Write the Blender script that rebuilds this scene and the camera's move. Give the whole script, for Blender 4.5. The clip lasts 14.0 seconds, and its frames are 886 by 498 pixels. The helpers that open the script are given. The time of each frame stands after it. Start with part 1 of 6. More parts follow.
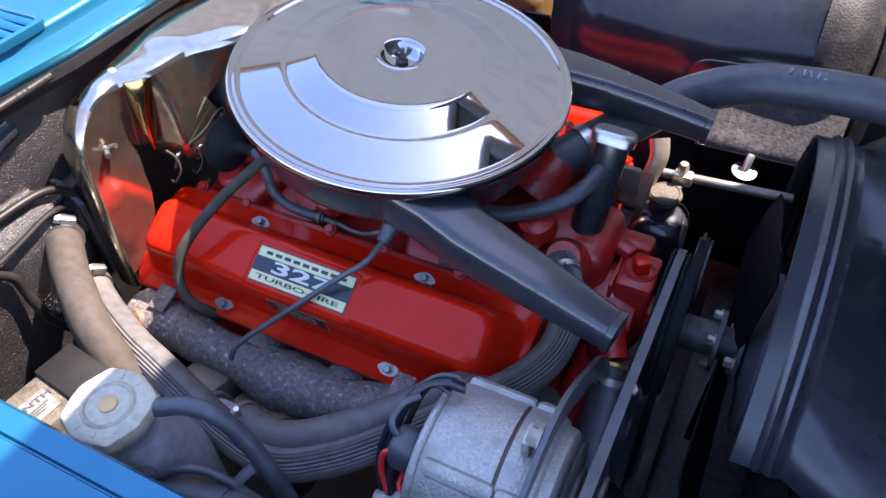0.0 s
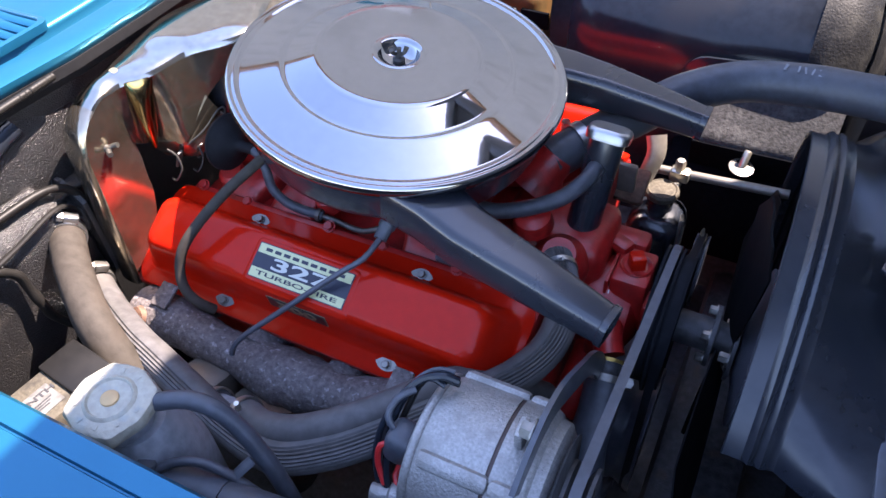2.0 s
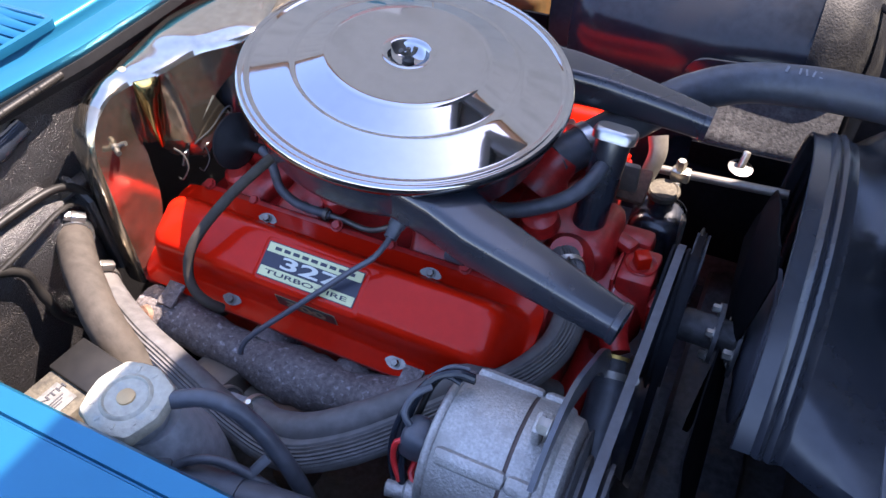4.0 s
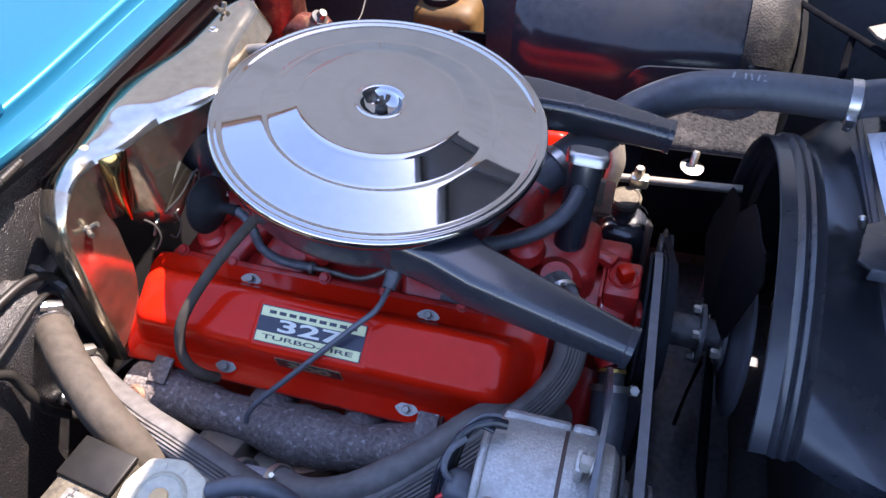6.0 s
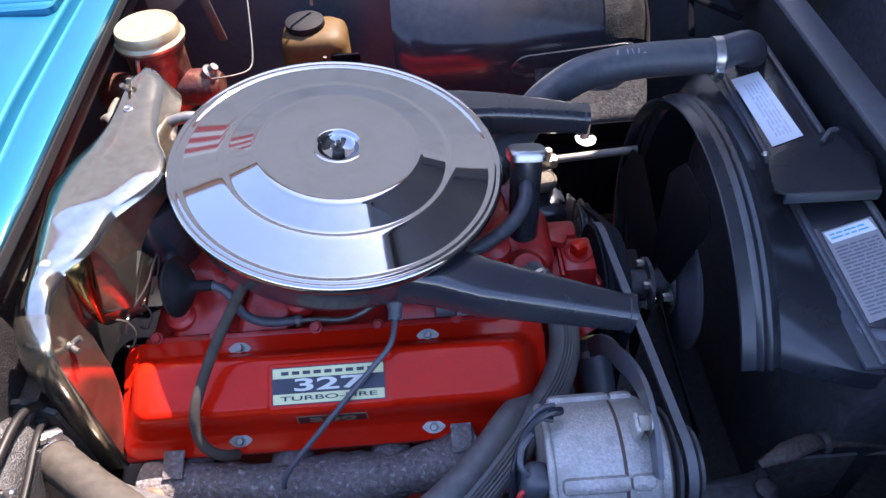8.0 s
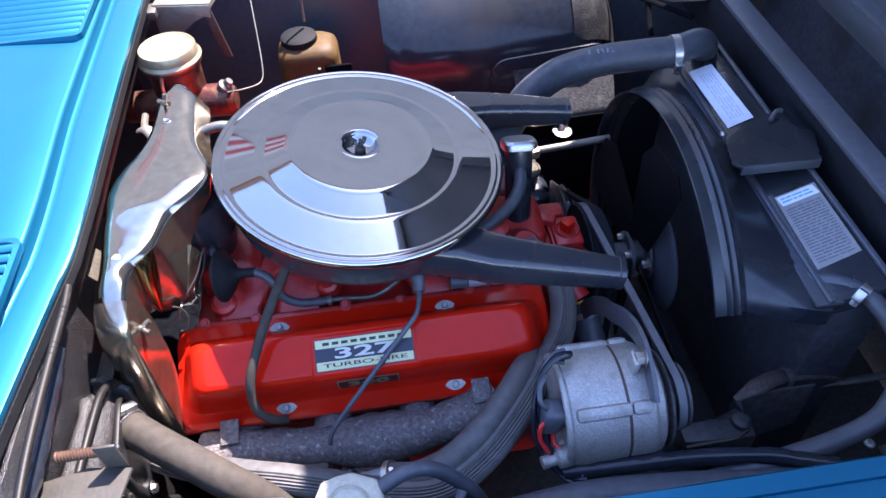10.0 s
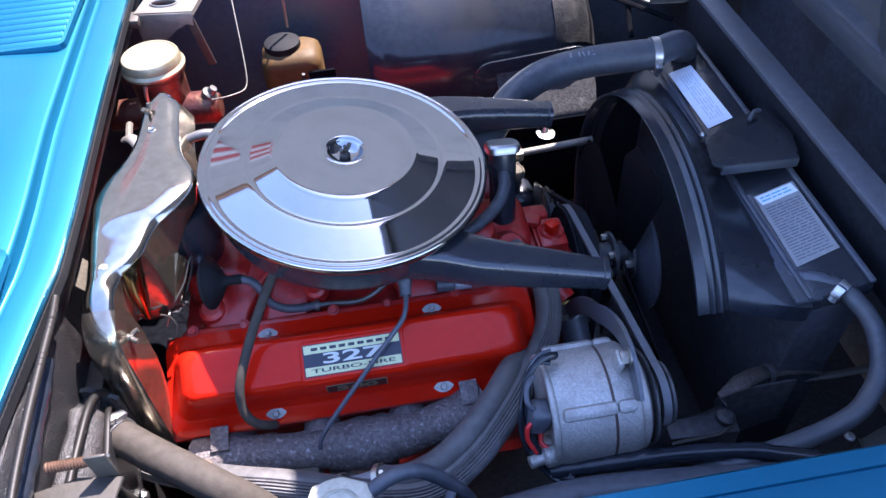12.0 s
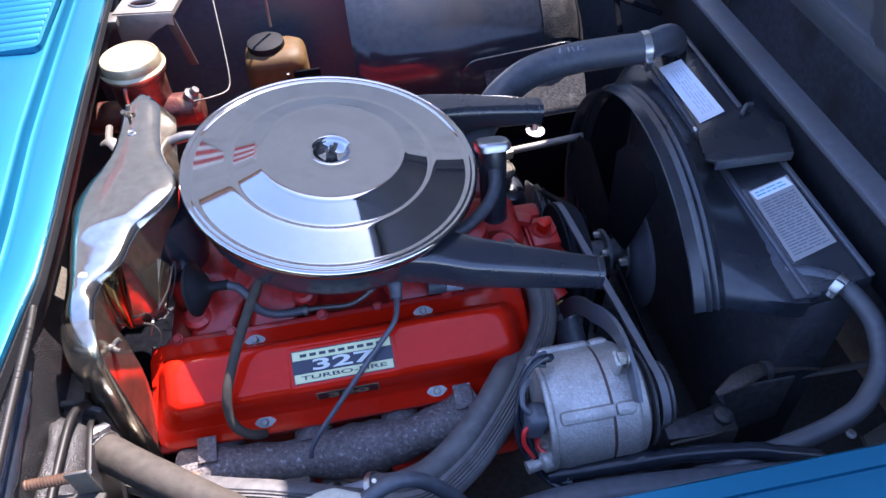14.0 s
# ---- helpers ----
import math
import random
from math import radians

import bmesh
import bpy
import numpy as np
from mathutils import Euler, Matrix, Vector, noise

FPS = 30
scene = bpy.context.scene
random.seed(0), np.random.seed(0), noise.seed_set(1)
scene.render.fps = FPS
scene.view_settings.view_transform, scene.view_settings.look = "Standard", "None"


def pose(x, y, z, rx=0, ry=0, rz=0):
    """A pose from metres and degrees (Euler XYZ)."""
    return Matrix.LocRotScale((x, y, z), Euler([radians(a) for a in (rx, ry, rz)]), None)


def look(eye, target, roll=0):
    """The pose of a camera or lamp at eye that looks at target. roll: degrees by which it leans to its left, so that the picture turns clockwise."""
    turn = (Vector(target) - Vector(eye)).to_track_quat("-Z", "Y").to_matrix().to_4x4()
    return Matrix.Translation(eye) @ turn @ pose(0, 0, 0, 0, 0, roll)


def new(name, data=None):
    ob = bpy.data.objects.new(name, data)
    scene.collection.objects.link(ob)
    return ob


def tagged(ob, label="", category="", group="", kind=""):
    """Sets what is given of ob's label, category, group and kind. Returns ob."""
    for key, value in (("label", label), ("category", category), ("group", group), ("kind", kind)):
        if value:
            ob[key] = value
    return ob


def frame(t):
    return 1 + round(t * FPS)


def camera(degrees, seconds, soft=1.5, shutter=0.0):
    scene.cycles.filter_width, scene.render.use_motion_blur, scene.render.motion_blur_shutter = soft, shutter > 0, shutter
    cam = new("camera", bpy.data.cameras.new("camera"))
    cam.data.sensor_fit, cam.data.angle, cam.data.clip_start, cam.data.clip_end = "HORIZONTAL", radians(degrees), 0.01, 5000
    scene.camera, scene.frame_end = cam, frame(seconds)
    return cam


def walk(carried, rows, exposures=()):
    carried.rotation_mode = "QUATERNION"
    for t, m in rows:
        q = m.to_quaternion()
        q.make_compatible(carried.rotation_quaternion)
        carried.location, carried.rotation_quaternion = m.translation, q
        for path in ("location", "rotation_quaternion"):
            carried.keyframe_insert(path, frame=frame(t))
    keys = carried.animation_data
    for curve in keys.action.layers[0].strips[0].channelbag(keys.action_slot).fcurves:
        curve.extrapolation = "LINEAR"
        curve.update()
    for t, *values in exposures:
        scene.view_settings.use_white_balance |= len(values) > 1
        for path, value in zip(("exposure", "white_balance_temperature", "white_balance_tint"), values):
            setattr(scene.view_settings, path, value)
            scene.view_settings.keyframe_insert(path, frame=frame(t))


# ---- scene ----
cam = camera(62.8, 14.0)
PATH = [
    (0, (0.37, -0.579, 1.317), (-0.302, 0.665, -0.098), -2.8),
    (0.5, (0.378, -0.578, 1.32), (-0.306, 0.654, -0.1), -3.4),
    (1, (0.376, -0.585, 1.321), (-0.303, 0.652, -0.097), -3.3),
    (1.5, (0.373, -0.589, 1.32), (-0.298, 0.654, -0.096), -2.9),
    (2, (0.381, -0.582, 1.322), (-0.302, 0.652, -0.096), -3.4),
    (2.5, (0.381, -0.587, 1.323), (-0.302, 0.648, -0.095), -3.4),
    (3, (0.372, -0.599, 1.324), (-0.296, 0.649, -0.089), -2.7),
    (5.3, (0.338, -0.593, 1.344), (-0.259, 0.671, -0.086), -3.0),
    (5.5, (0.323, -0.594, 1.35), (-0.237, 0.694, -0.074), -3.1),
    (6, (0.283, -0.596, 1.366), (-0.164, 0.726, -0.067), -3.2),
    (6.5, (0.258, -0.615, 1.386), (-0.081, 0.732, -0.054), -3.6),
    (7, (0.23, -0.625, 1.393), (0.003, 0.735, -0.055), -3.9),
    (7.5, (0.197, -0.604, 1.383), (0.084, 0.761, -0.074), -4.0),
    (8, (0.128, -0.621, 1.42), (0.133, 0.741, -0.044), -4.0),
    (8.5, (0.084, -0.7, 1.473), (0.179, 0.651, 0.001), -4.1),
    (8.7, (0.075, -0.714, 1.47), (0.167, 0.655, 0.014), -4.4),
    (11, (0.061, -0.721, 1.5), (0.188, 0.642, 0.042), -4.0),
    (11.5, (0.063, -0.722, 1.498), (0.196, 0.643, 0.042), -4.1),
    (12, (0.064, -0.724, 1.497), (0.208, 0.638, 0.04), -4.0),
    (12.5, (0.061, -0.721, 1.493), (0.213, 0.641, 0.037), -4.1),
    (13, (0.062, -0.714, 1.489), (0.221, 0.647, 0.032), -4.1),
    (13.5, (0.064, -0.709, 1.485), (0.23, 0.649, 0.026), -4.1),
    (14, (0.064, -0.708, 1.483), (0.237, 0.648, 0.024), -4.1),
]
walk(cam, [(t, look(eye, target, roll)) for t, eye, target, roll in PATH],
     exposures=[(0.0, 2.92, 6650, 25), (6.0, 2.94, 6650, 25), (8.5, 2.93, 6450, 26), (11.0, 2.87, 5900, 26), (14.0, 2.87, 6000, 26)])

# ---- world, sun, exposure ----
SUN = Vector((0.395, 0.50, 1.0)).normalized()
world = bpy.data.worlds.new("world")
scene.world = world
world.use_nodes = True
_wn = world.node_tree.nodes
_sky = _wn.new("ShaderNodeTexSky")
_sky.sky_type = "NISHITA"
_sky.sun_disc = False
_sky.sun_elevation = math.asin(SUN.z)
_sky.sun_rotation = math.atan2(SUN.x, SUN.y)
_sky.air_density, _sky.dust_density, _sky.ozone_density = 1.0, 0.3, 1.4
_wn["Background"].inputs["Strength"].default_value = 0.135
world.node_tree.links.new(_sky.outputs["Color"], _wn["Background"].inputs["Color"])
_sd = bpy.data.lights.new("sun", "SUN")
_sd.energy, _sd.angle, _sd.color = 4.2, radians(0.53), (1.0, 0.92, 0.79)
sun = new("sun", _sd)
sun.matrix_world = look((2, 4, 9), Vector((2, 4, 9)) - SUN)

# ---- materials ----


def mat(name, color, rough=0.5, metal=0.0, var=0.15, scale=12.0, bump=0.0, bscale=200.0, coat=0.0, second=None, patch=0.5,
        pscale=5.0, spec=0.5, rvar=0.1, detail=6.0, crough=0.06):
    """A surface with grain at two scales: fine bump and broad stains that mix in a second colour."""
    m = bpy.data.materials.new(name)
    m.use_nodes = True
    nt = m.node_tree
    n, link = nt.nodes, nt.links.new
    b = n["Principled BSDF"]
    geo = n.new("ShaderNodeNewGeometry")
    fine = n.new("ShaderNodeTexNoise")
    fine.inputs["Scale"].default_value, fine.inputs["Detail"].default_value = scale * 8, detail
    broad = n.new("ShaderNodeTexNoise")
    broad.inputs["Scale"].default_value, broad.inputs["Detail"].default_value = pscale * 2, 5.0
    for t in (fine, broad):
        link(geo.outputs["Position"], t.inputs["Vector"])
    dark = [c * (1 - var) for c in color]
    light = [min(1, c * (1 + var)) for c in color]
    r1 = n.new("ShaderNodeValToRGB")
    r1.color_ramp.elements[0].position, r1.color_ramp.elements[1].position = 0.3, 0.7
    r1.color_ramp.elements[0].color, r1.color_ramp.elements[1].color = (*dark, 1), (*light, 1)
    link(fine.outputs["Fac"], r1.inputs["Fac"])
    r2 = n.new("ShaderNodeValToRGB")
    r2.color_ramp.elements[0].position, r2.color_ramp.elements[1].position = patch, min(1.0, patch + 0.16)
    link(broad.outputs["Fac"], r2.inputs["Fac"])
    mix = n.new("ShaderNodeMix")
    mix.data_type = "RGBA"
    link(r2.outputs["Color"], mix.inputs["Factor"])
    link(r1.outputs["Color"], mix.inputs["A"])
    mix.inputs["B"].default_value = (*(second or [c * (1 - var * 0.6) for c in color]), 1)
    link(mix.outputs["Result"], b.inputs["Base Color"])
    rr = n.new("ShaderNodeMapRange")
    rr.inputs["To Min"].default_value, rr.inputs["To Max"].default_value = max(0.02, rough - rvar), min(1, rough + rvar)
    link(broad.outputs["Fac"], rr.inputs["Value"])
    link(rr.outputs["Result"], b.inputs["Roughness"])
    b.inputs["Metallic"].default_value = metal
    b.inputs["Specular IOR Level"].default_value = spec
    b.inputs["Coat Weight"].default_value = coat
    b.inputs["Coat Roughness"].default_value = crough
    if bump:
        bn = n.new("ShaderNodeTexNoise")
        bn.inputs["Scale"].default_value, bn.inputs["Detail"].default_value = bscale, 4.0
        link(geo.outputs["Position"], bn.inputs["Vector"])
        bp = n.new("ShaderNodeBump")
        bp.inputs["Strength"].default_value, bp.inputs["Distance"].default_value = bump, 0.002
        link(bn.outputs["Fac"], bp.inputs["Height"])
        link(bp.outputs["Normal"], b.inputs["Normal"])
    return m


RED = mat("engine_red_gloss", (0.47, 0.0105, 0.0022), 0.40, var=0.06, bump=0.05, bscale=60, coat=0.40, spec=0.03, rvar=0.06, second=(0.435, 0.0098, 0.0021), crough=0.12)
RED_CAST = mat("engine_red_cast_iron", (0.34, 0.0125, 0.010), 0.40, var=0.22, bump=0.35, bscale=140, coat=0.2, second=(0.19, 0.012, 0.010), patch=0.54, pscale=11, crough=0.2)
CHROME = mat("chrome", (0.325, 0.33, 0.335), 0.05, 1.0, var=0.03, rvar=0.03, bump=0.01, bscale=60)
CHROME_OLD = mat("old_chrome", (0.44, 0.40, 0.335), 0.13, 1.0, var=0.12, rvar=0.08, bump=0.10, bscale=24, second=(0.34, 0.30, 0.235), patch=0.56, pscale=12)
TARNISHED = mat("tarnished_chrome", (0.38, 0.325, 0.25), 0.20, 0.95, var=0.18, rvar=0.10, bump=0.22, bscale=55, second=(0.26, 0.21, 0.15), patch=0.52, pscale=18)
STRIP_RUBBER = mat("strip_rubber", (0.0085, 0.009, 0.0105), 0.7, var=0.2, bump=0.1, spec=0.15)
SHEATH = mat("grey_sheath", (0.007, 0.0065, 0.006), 0.5, var=0.3, second=(0.011, 0.010, 0.009), spec=0.25)
TAN_DUST = mat("dusty_tan_cap", (0.075, 0.066, 0.050), 0.8, var=0.3, scale=40, bump=0.3, second=(0.04, 0.036, 0.03), patch=0.52, pscale=30, spec=0.2)
# matt black taken almost to zero: the shade of deep places is in the colour
MATT_SHADE_BLACK = mat("matt_shade_black", (0.0036, 0.004, 0.0054), 0.9, var=0.3, bump=0.2, spec=0.01, rvar=0.05)
# oil and dust stains over a black raised to imitate haze
OILY_HAZE = mat("oily_dusty_haze_black", (0.034, 0.036, 0.042), 0.5, var=0.5, bump=0.3, second=(0.055, 0.045, 0.036), patch=0.58, pscale=9)
GOLD_CHROME = mat("brassy_chrome", (0.34, 0.26, 0.12), 0.16, 1.0, var=0.15, rvar=0.06, bump=0.12, bscale=50, second=(0.26, 0.19, 0.09))
# blade colour near zero, holding the shade inside the shroud
FAN_SHADE_BLACK = mat("fan_shade_black", (0.0042, 0.0044, 0.0055), 0.6, 0.0, var=0.2, bump=0.1, second=(0.0055, 0.0055, 0.006), spec=0.06)
SHROUD = mat("black_shroud_enamel", (0.014, 0.017, 0.023), 0.25, var=0.15, bump=0.05, bscale=30, rvar=0.06, second=(0.026, 0.028, 0.033), spec=0.55)
DULL_ZINC = mat("dull_zinc", (0.24, 0.23, 0.21), 0.4, 0.8, var=0.25, bump=0.1)
GREY_ZINC = mat("greyed_zinc", (0.13, 0.125, 0.115), 0.45, 0.7, var=0.3, bump=0.15)
DULL_STEEL = mat("greyed_steel", (0.052, 0.049, 0.043), 0.5, 0.4, var=0.2, bump=0.2, second=(0.065, 0.058, 0.05))
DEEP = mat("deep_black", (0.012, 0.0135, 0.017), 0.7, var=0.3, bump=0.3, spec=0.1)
# dusty black lifted and blued, with lens haze put into the colour
DUST_HAZE_BLACK = mat("dust_haze_black", (0.10, 0.11, 0.135), 0.55, var=0.25, bump=0.2, second=(0.07, 0.068, 0.07))
SCUFF = mat("scuffed_dusty_black", (0.009, 0.0095, 0.0108), 0.55, var=0.5, scale=40, bump=0.4, bscale=300, second=(0.024, 0.024, 0.0225), patch=0.52, pscale=16, spec=0.2)
BLACK_ENAMEL = mat("black_enamel", (0.013, 0.016, 0.023), 0.26, var=0.2, bump=0.05, bscale=70, coat=0.4, crough=0.12, rvar=0.08, second=(0.019, 0.021, 0.026))
CORE = mat("radiator_core_black", (0.05, 0.052, 0.06), 0.85, var=0.2, bump=0.3, spec=0.1)
CHALK = mat("chalk", (0.17, 0.18, 0.20), 0.8, var=0.2)
# the front band's sky sheen is mixed into this grey; clutch and dipstick share it
SHEEN_GREY = mat("sheen_grey_black", (0.066, 0.070, 0.086), 0.4, var=0.12, bump=0.08, bscale=60, second=(0.058, 0.06, 0.068))
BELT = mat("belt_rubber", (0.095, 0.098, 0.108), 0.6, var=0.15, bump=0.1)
ZINC = mat("zinc_plate", (0.50, 0.47, 0.40), 0.35, 0.9, var=0.15, bump=0.08, bscale=200)
STEEL = mat("bare_steel", (0.50, 0.50, 0.50), 0.35, 1.0, var=0.2, bump=0.1)
ALU = mat("cast_aluminium", (0.31, 0.30, 0.285), 0.5, 0.5, var=0.2, scale=50, bump=0.5, bscale=420, second=(0.25, 0.24, 0.225), patch=0.52, pscale=26)
ALU_TANK = mat("dull_aluminium", (0.26, 0.28, 0.31), 0.62, 0.4, var=0.2, bump=0.2, second=(0.22, 0.24, 0.26))
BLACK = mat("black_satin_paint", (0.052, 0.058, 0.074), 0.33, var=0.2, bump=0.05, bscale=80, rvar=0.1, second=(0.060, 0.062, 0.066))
BLACK_GLOSS = mat("black_gloss_paint", (0.012, 0.015, 0.021), 0.16, var=0.2, bump=0.05, bscale=18, second=(0.018, 0.019, 0.022), rvar=0.06, spec=0.30)
BLACK_ROUGH = mat("black_undercoat", (0.0125, 0.012, 0.0125), 0.32, var=0.6, scale=60, bump=1.0, bscale=600, spec=0.7, second=(0.024, 0.022, 0.021), patch=0.55, pscale=18)
RUBBER = mat("black_rubber", (0.046, 0.052, 0.064), 0.46, var=0.25, bump=0.1, second=(0.054, 0.056, 0.062))
RUBBER_DUSTY = mat("dusty_rubber", (0.042, 0.036, 0.030), 0.72, var=0.2, bump=0.15, second=(0.055, 0.044, 0.036), patch=0.55, pscale=9, spec=0.15)
RUBBER_GREY = mat("weathered_rubber", (0.077, 0.074, 0.074), 0.50, var=0.25, bump=0.12, second=(0.092, 0.085, 0.078), patch=0.52, spec=0.35)
IRON = mat("heat_stained_iron", (0.118, 0.102, 0.100), 0.65, 0.2, var=0.4, scale=24, bump=1.0, bscale=220, second=(0.32, 0.305, 0.32), patch=0.58, pscale=85, detail=10)
RUST = mat("rusty_iron", (0.13, 0.07, 0.045), 0.8, 0.1, var=0.4, scale=20, bump=0.8, bscale=150, second=(0.05, 0.04, 0.04))
DARK_IRON = mat("oily_iron", (0.06, 0.06, 0.064), 0.55, 0.3, var=0.4, bump=0.6, bscale=90, second=(0.09, 0.06, 0.04), patch=0.6, pscale=12)
DUSTY = mat("dusty_plate", (0.036, 0.0365, 0.038), 0.8, var=0.45, scale=22, bump=0.5, bscale=300, second=(0.066, 0.066, 0.066), patch=0.53, pscale=22, spec=0.15)
BLUE = mat("blue_metallic_paint", (0.006, 0.122, 0.216), 0.38, 0.68, var=0.05, scale=160, coat=0.20, rvar=0.03, second=(0.006, 0.116, 0.205), crough=0.05)
WHITE_CAP = mat("corroded_cap", (0.37, 0.345, 0.27), 0.55, 0.15, var=0.12, scale=22, bump=0.5, bscale=220, second=(0.27, 0.31, 0.29), patch=0.52, pscale=26)
BRASS = mat("brass", (0.55, 0.36, 0.10), 0.4, 0.8, var=0.2)
GOLD_ZINC = mat("gold_zinc", (0.33, 0.28, 0.175), 0.38, 0.6, var=0.1, second=(0.29, 0.24, 0.14))
MC_RED = mat("stained_master_cylinder", (0.085, 0.026, 0.020), 0.4, 0.45, var=0.4, bump=0.4, second=(0.15, 0.085, 0.045), patch=0.50, pscale=16)
AMBER = mat("amber_plastic", (0.066, 0.038, 0.013), 0.62, var=0.15, second=(0.10, 0.045, 0.011), patch=0.5, pscale=12, spec=0.2)
PAPER_WHITE = mat("white_paper", (0.72, 0.76, 0.84), 0.6, var=0.04)
PAPER_GREY = mat("grey_foil", (0.27, 0.272, 0.28), 0.5, 0.15, var=0.1, bump=0.1)
LABEL = mat("worn_label", (0.115, 0.115, 0.112), 0.7, var=0.25, second=(0.085, 0.083, 0.078), pscale=60, spec=0.15)
INK = mat("ink", (0.12, 0.13, 0.16), 0.6, var=0.1)
INK_PALE = mat("pale_ink", (0.52, 0.57, 0.67), 0.6, var=0.1)
INK_TEAL = mat("teal_ink", (0.10, 0.42, 0.52), 0.6, var=0.1)
INK_DARK = mat("faded_dark_ink", (0.03, 0.03, 0.034), 0.7, var=0.2)
NAVY = mat("decal_navy", (0.015, 0.018, 0.034), 0.35, var=0.1)
CREAM = mat("decal_cream", (0.54, 0.55, 0.29), 0.35, var=0.05)
SILVER_INK = mat("decal_silver", (0.52, 0.52, 0.46), 0.35, var=0.05)
DECAL_BLACK = mat("decal_black", (0.012, 0.012, 0.012), 0.3, var=0.1)
DECAL_GOLD = mat("decal_gold", (0.26, 0.23, 0.14), 0.35, 0.4, var=0.2)
CAP_RED = mat("cap_red", (0.55, 0.03, 0.02), 0.35, var=0.1)
WIRE_RED = mat("wire_red", (0.5, 0.02, 0.02), 0.4, var=0.1)
SPRING = mat("rusty_spring", (0.10, 0.055, 0.036), 0.55, 0.5, var=0.3)
BROWN_STEEL = mat("rust_brown_steel", (0.070, 0.054, 0.046), 0.6, 0.2, var=0.4, scale=30, bump=0.4, second=(0.042, 0.037, 0.036), patch=0.5, pscale=18)
TAN_STEEL = mat("dull_tan_steel", (0.19, 0.175, 0.15), 0.45, 0.5, var=0.15, bump=0.15, second=(0.14, 0.12, 0.10))
ASPHALT = mat("pale_concrete", (0.38, 0.36, 0.33), 0.85, var=0.4, scale=40, bump=0.6, bscale=300, second=(0.30, 0.29, 0.27))
WALL = mat("render_wall", (0.30, 0.295, 0.29), 0.8, var=0.05, scale=2, bump=0.1, second=(0.26, 0.255, 0.25), pscale=0.5)
WALL_RED = mat("red_door_paint", (0.34, 0.045, 0.045), 0.5, var=0.05)
WALL_WHITE = mat("white_sign_paint", (0.45, 0.45, 0.45), 0.5, var=0.05)
WALL_BROWN = mat("brown_cornice", (0.22, 0.12, 0.07), 0.7, var=0.1)
SEAM = mat("seam_brown", (0.05, 0.03, 0.025), 0.6, var=0.3)

# ---- mesh helpers ----
ORIGIN = {}


def thing(name, base, label="", category="", group="", kind=""):
    ob = new(name)
    ob.empty_display_size = 0.02
    ob.location = base
    ORIGIN[ob] = Vector(base)
    return tagged(ob, label, category, group, kind)


def finish(name, bm, material, sharp=38):
    me = bpy.data.meshes.new(name)
    bmesh.ops.recalc_face_normals(bm, faces=bm.faces)
    bm.to_mesh(me)
    bm.free()
    me.materials.append(material)
    for p in me.polygons:
        p.use_smooth = True
    me.set_sharp_from_angle(angle=radians(sharp))
    return me


def part(name, bm, material, parent, label="", sharp=38):
    """One mesh, given in world places, as a part of a thing or of another part."""
    base = ORIGIN[parent]
    bm.transform(Matrix.Translation(-base))
    ob = new(name, finish(name, bm, material, sharp))
    ob.parent = parent
    ORIGIN[ob] = base
    return tagged(ob, label)


def single(name, bm, material, label="", category="", group="", kind="", sharp=38):
    """A thing of one mesh."""
    cs = [v.co for v in bm.verts]
    base = Vector(((min(c.x for c in cs) + max(c.x for c in cs)) / 2, (min(c.y for c in cs) + max(c.y for c in cs)) / 2, min(c.z for c in cs)))
    bm.transform(Matrix.Translation(-base))
    ob = new(name, finish(name, bm, material, sharp))
    ob.location = base
    ORIGIN[ob] = base
    return tagged(ob, label, category, group, kind)


def smooth_path(pts, step=0.006):
    """Points along a rounded line through pts."""
    p = [Vector(q) for q in pts]
    if len(p) == 2:
        return [p[0].lerp(p[1], i / 4) for i in range(5)]
    p = [2 * p[0] - p[1]] + p + [2 * p[-1] - p[-2]]
    out = []
    for i in range(1, len(p) - 2):
        a, b, c, d = p[i - 1:i + 3]
        n = max(2, int((c - b).length / step))
        for k in range(n):
            t = k / n
            out.append(0.5 * (2 * b + (c - a) * t + (2 * a - 5 * b + 4 * c - d) * t * t + (3 * b - 3 * c + d - a) * t ** 3))
    return out + [p[-2]]


def loft(bm, loops, caps=True):
    rings = [[bm.verts.new(v) for v in lp] for lp in loops]
    for a, b in zip(rings, rings[1:]):
        n = len(a)
        for i in range(n):
            bm.faces.new((a[i], a[(i + 1) % n], b[(i + 1) % n], b[i]))
    if caps:
        bm.faces.new(rings[0][::-1])
        bm.faces.new(rings[-1])
    return rings


def frames(path):
    """A turning-free frame at each point of a path."""
    up = None
    for i, p in enumerate(path):
        t = (path[min(i + 1, len(path) - 1)] - path[max(i - 1, 0)]).normalized()
        if up is None:
            up = Vector((0, 0, 1)) if abs(t.z) < 0.9 else Vector((1, 0, 0))
        side = t.cross(up).normalized()
        up = side.cross(t).normalized()
        yield p, side, up, t


def tube(pts, r, seg=14, step=0.006, bm=None, flat=1.0, ribs=0, wob=0.0):
    """A hose, wire or pipe along pts. ribs: fine ridges along it on its lower side."""
    bm = bm or bmesh.new()
    path = smooth_path(pts, step)
    loops = []
    n = len(path)
    for i, (p, s, u, t) in enumerate(frames(path)):
        rr = r(i / (n - 1)) if callable(r) else r
        if wob:
            rr *= 1 + wob * noise.noise(p * 60)
        lp = []
        for k in range(seg):
            a = 2 * math.pi * k / seg
            q = rr
            if ribs and k % 2 and (k / seg > 0.62 or k / seg < 0.22):
                q = rr * (1 - ribs)
            lp.append(p + q * (math.cos(a) * s + flat * math.sin(a) * u))
        loops.append(lp)
    loft(bm, loops)
    return bm


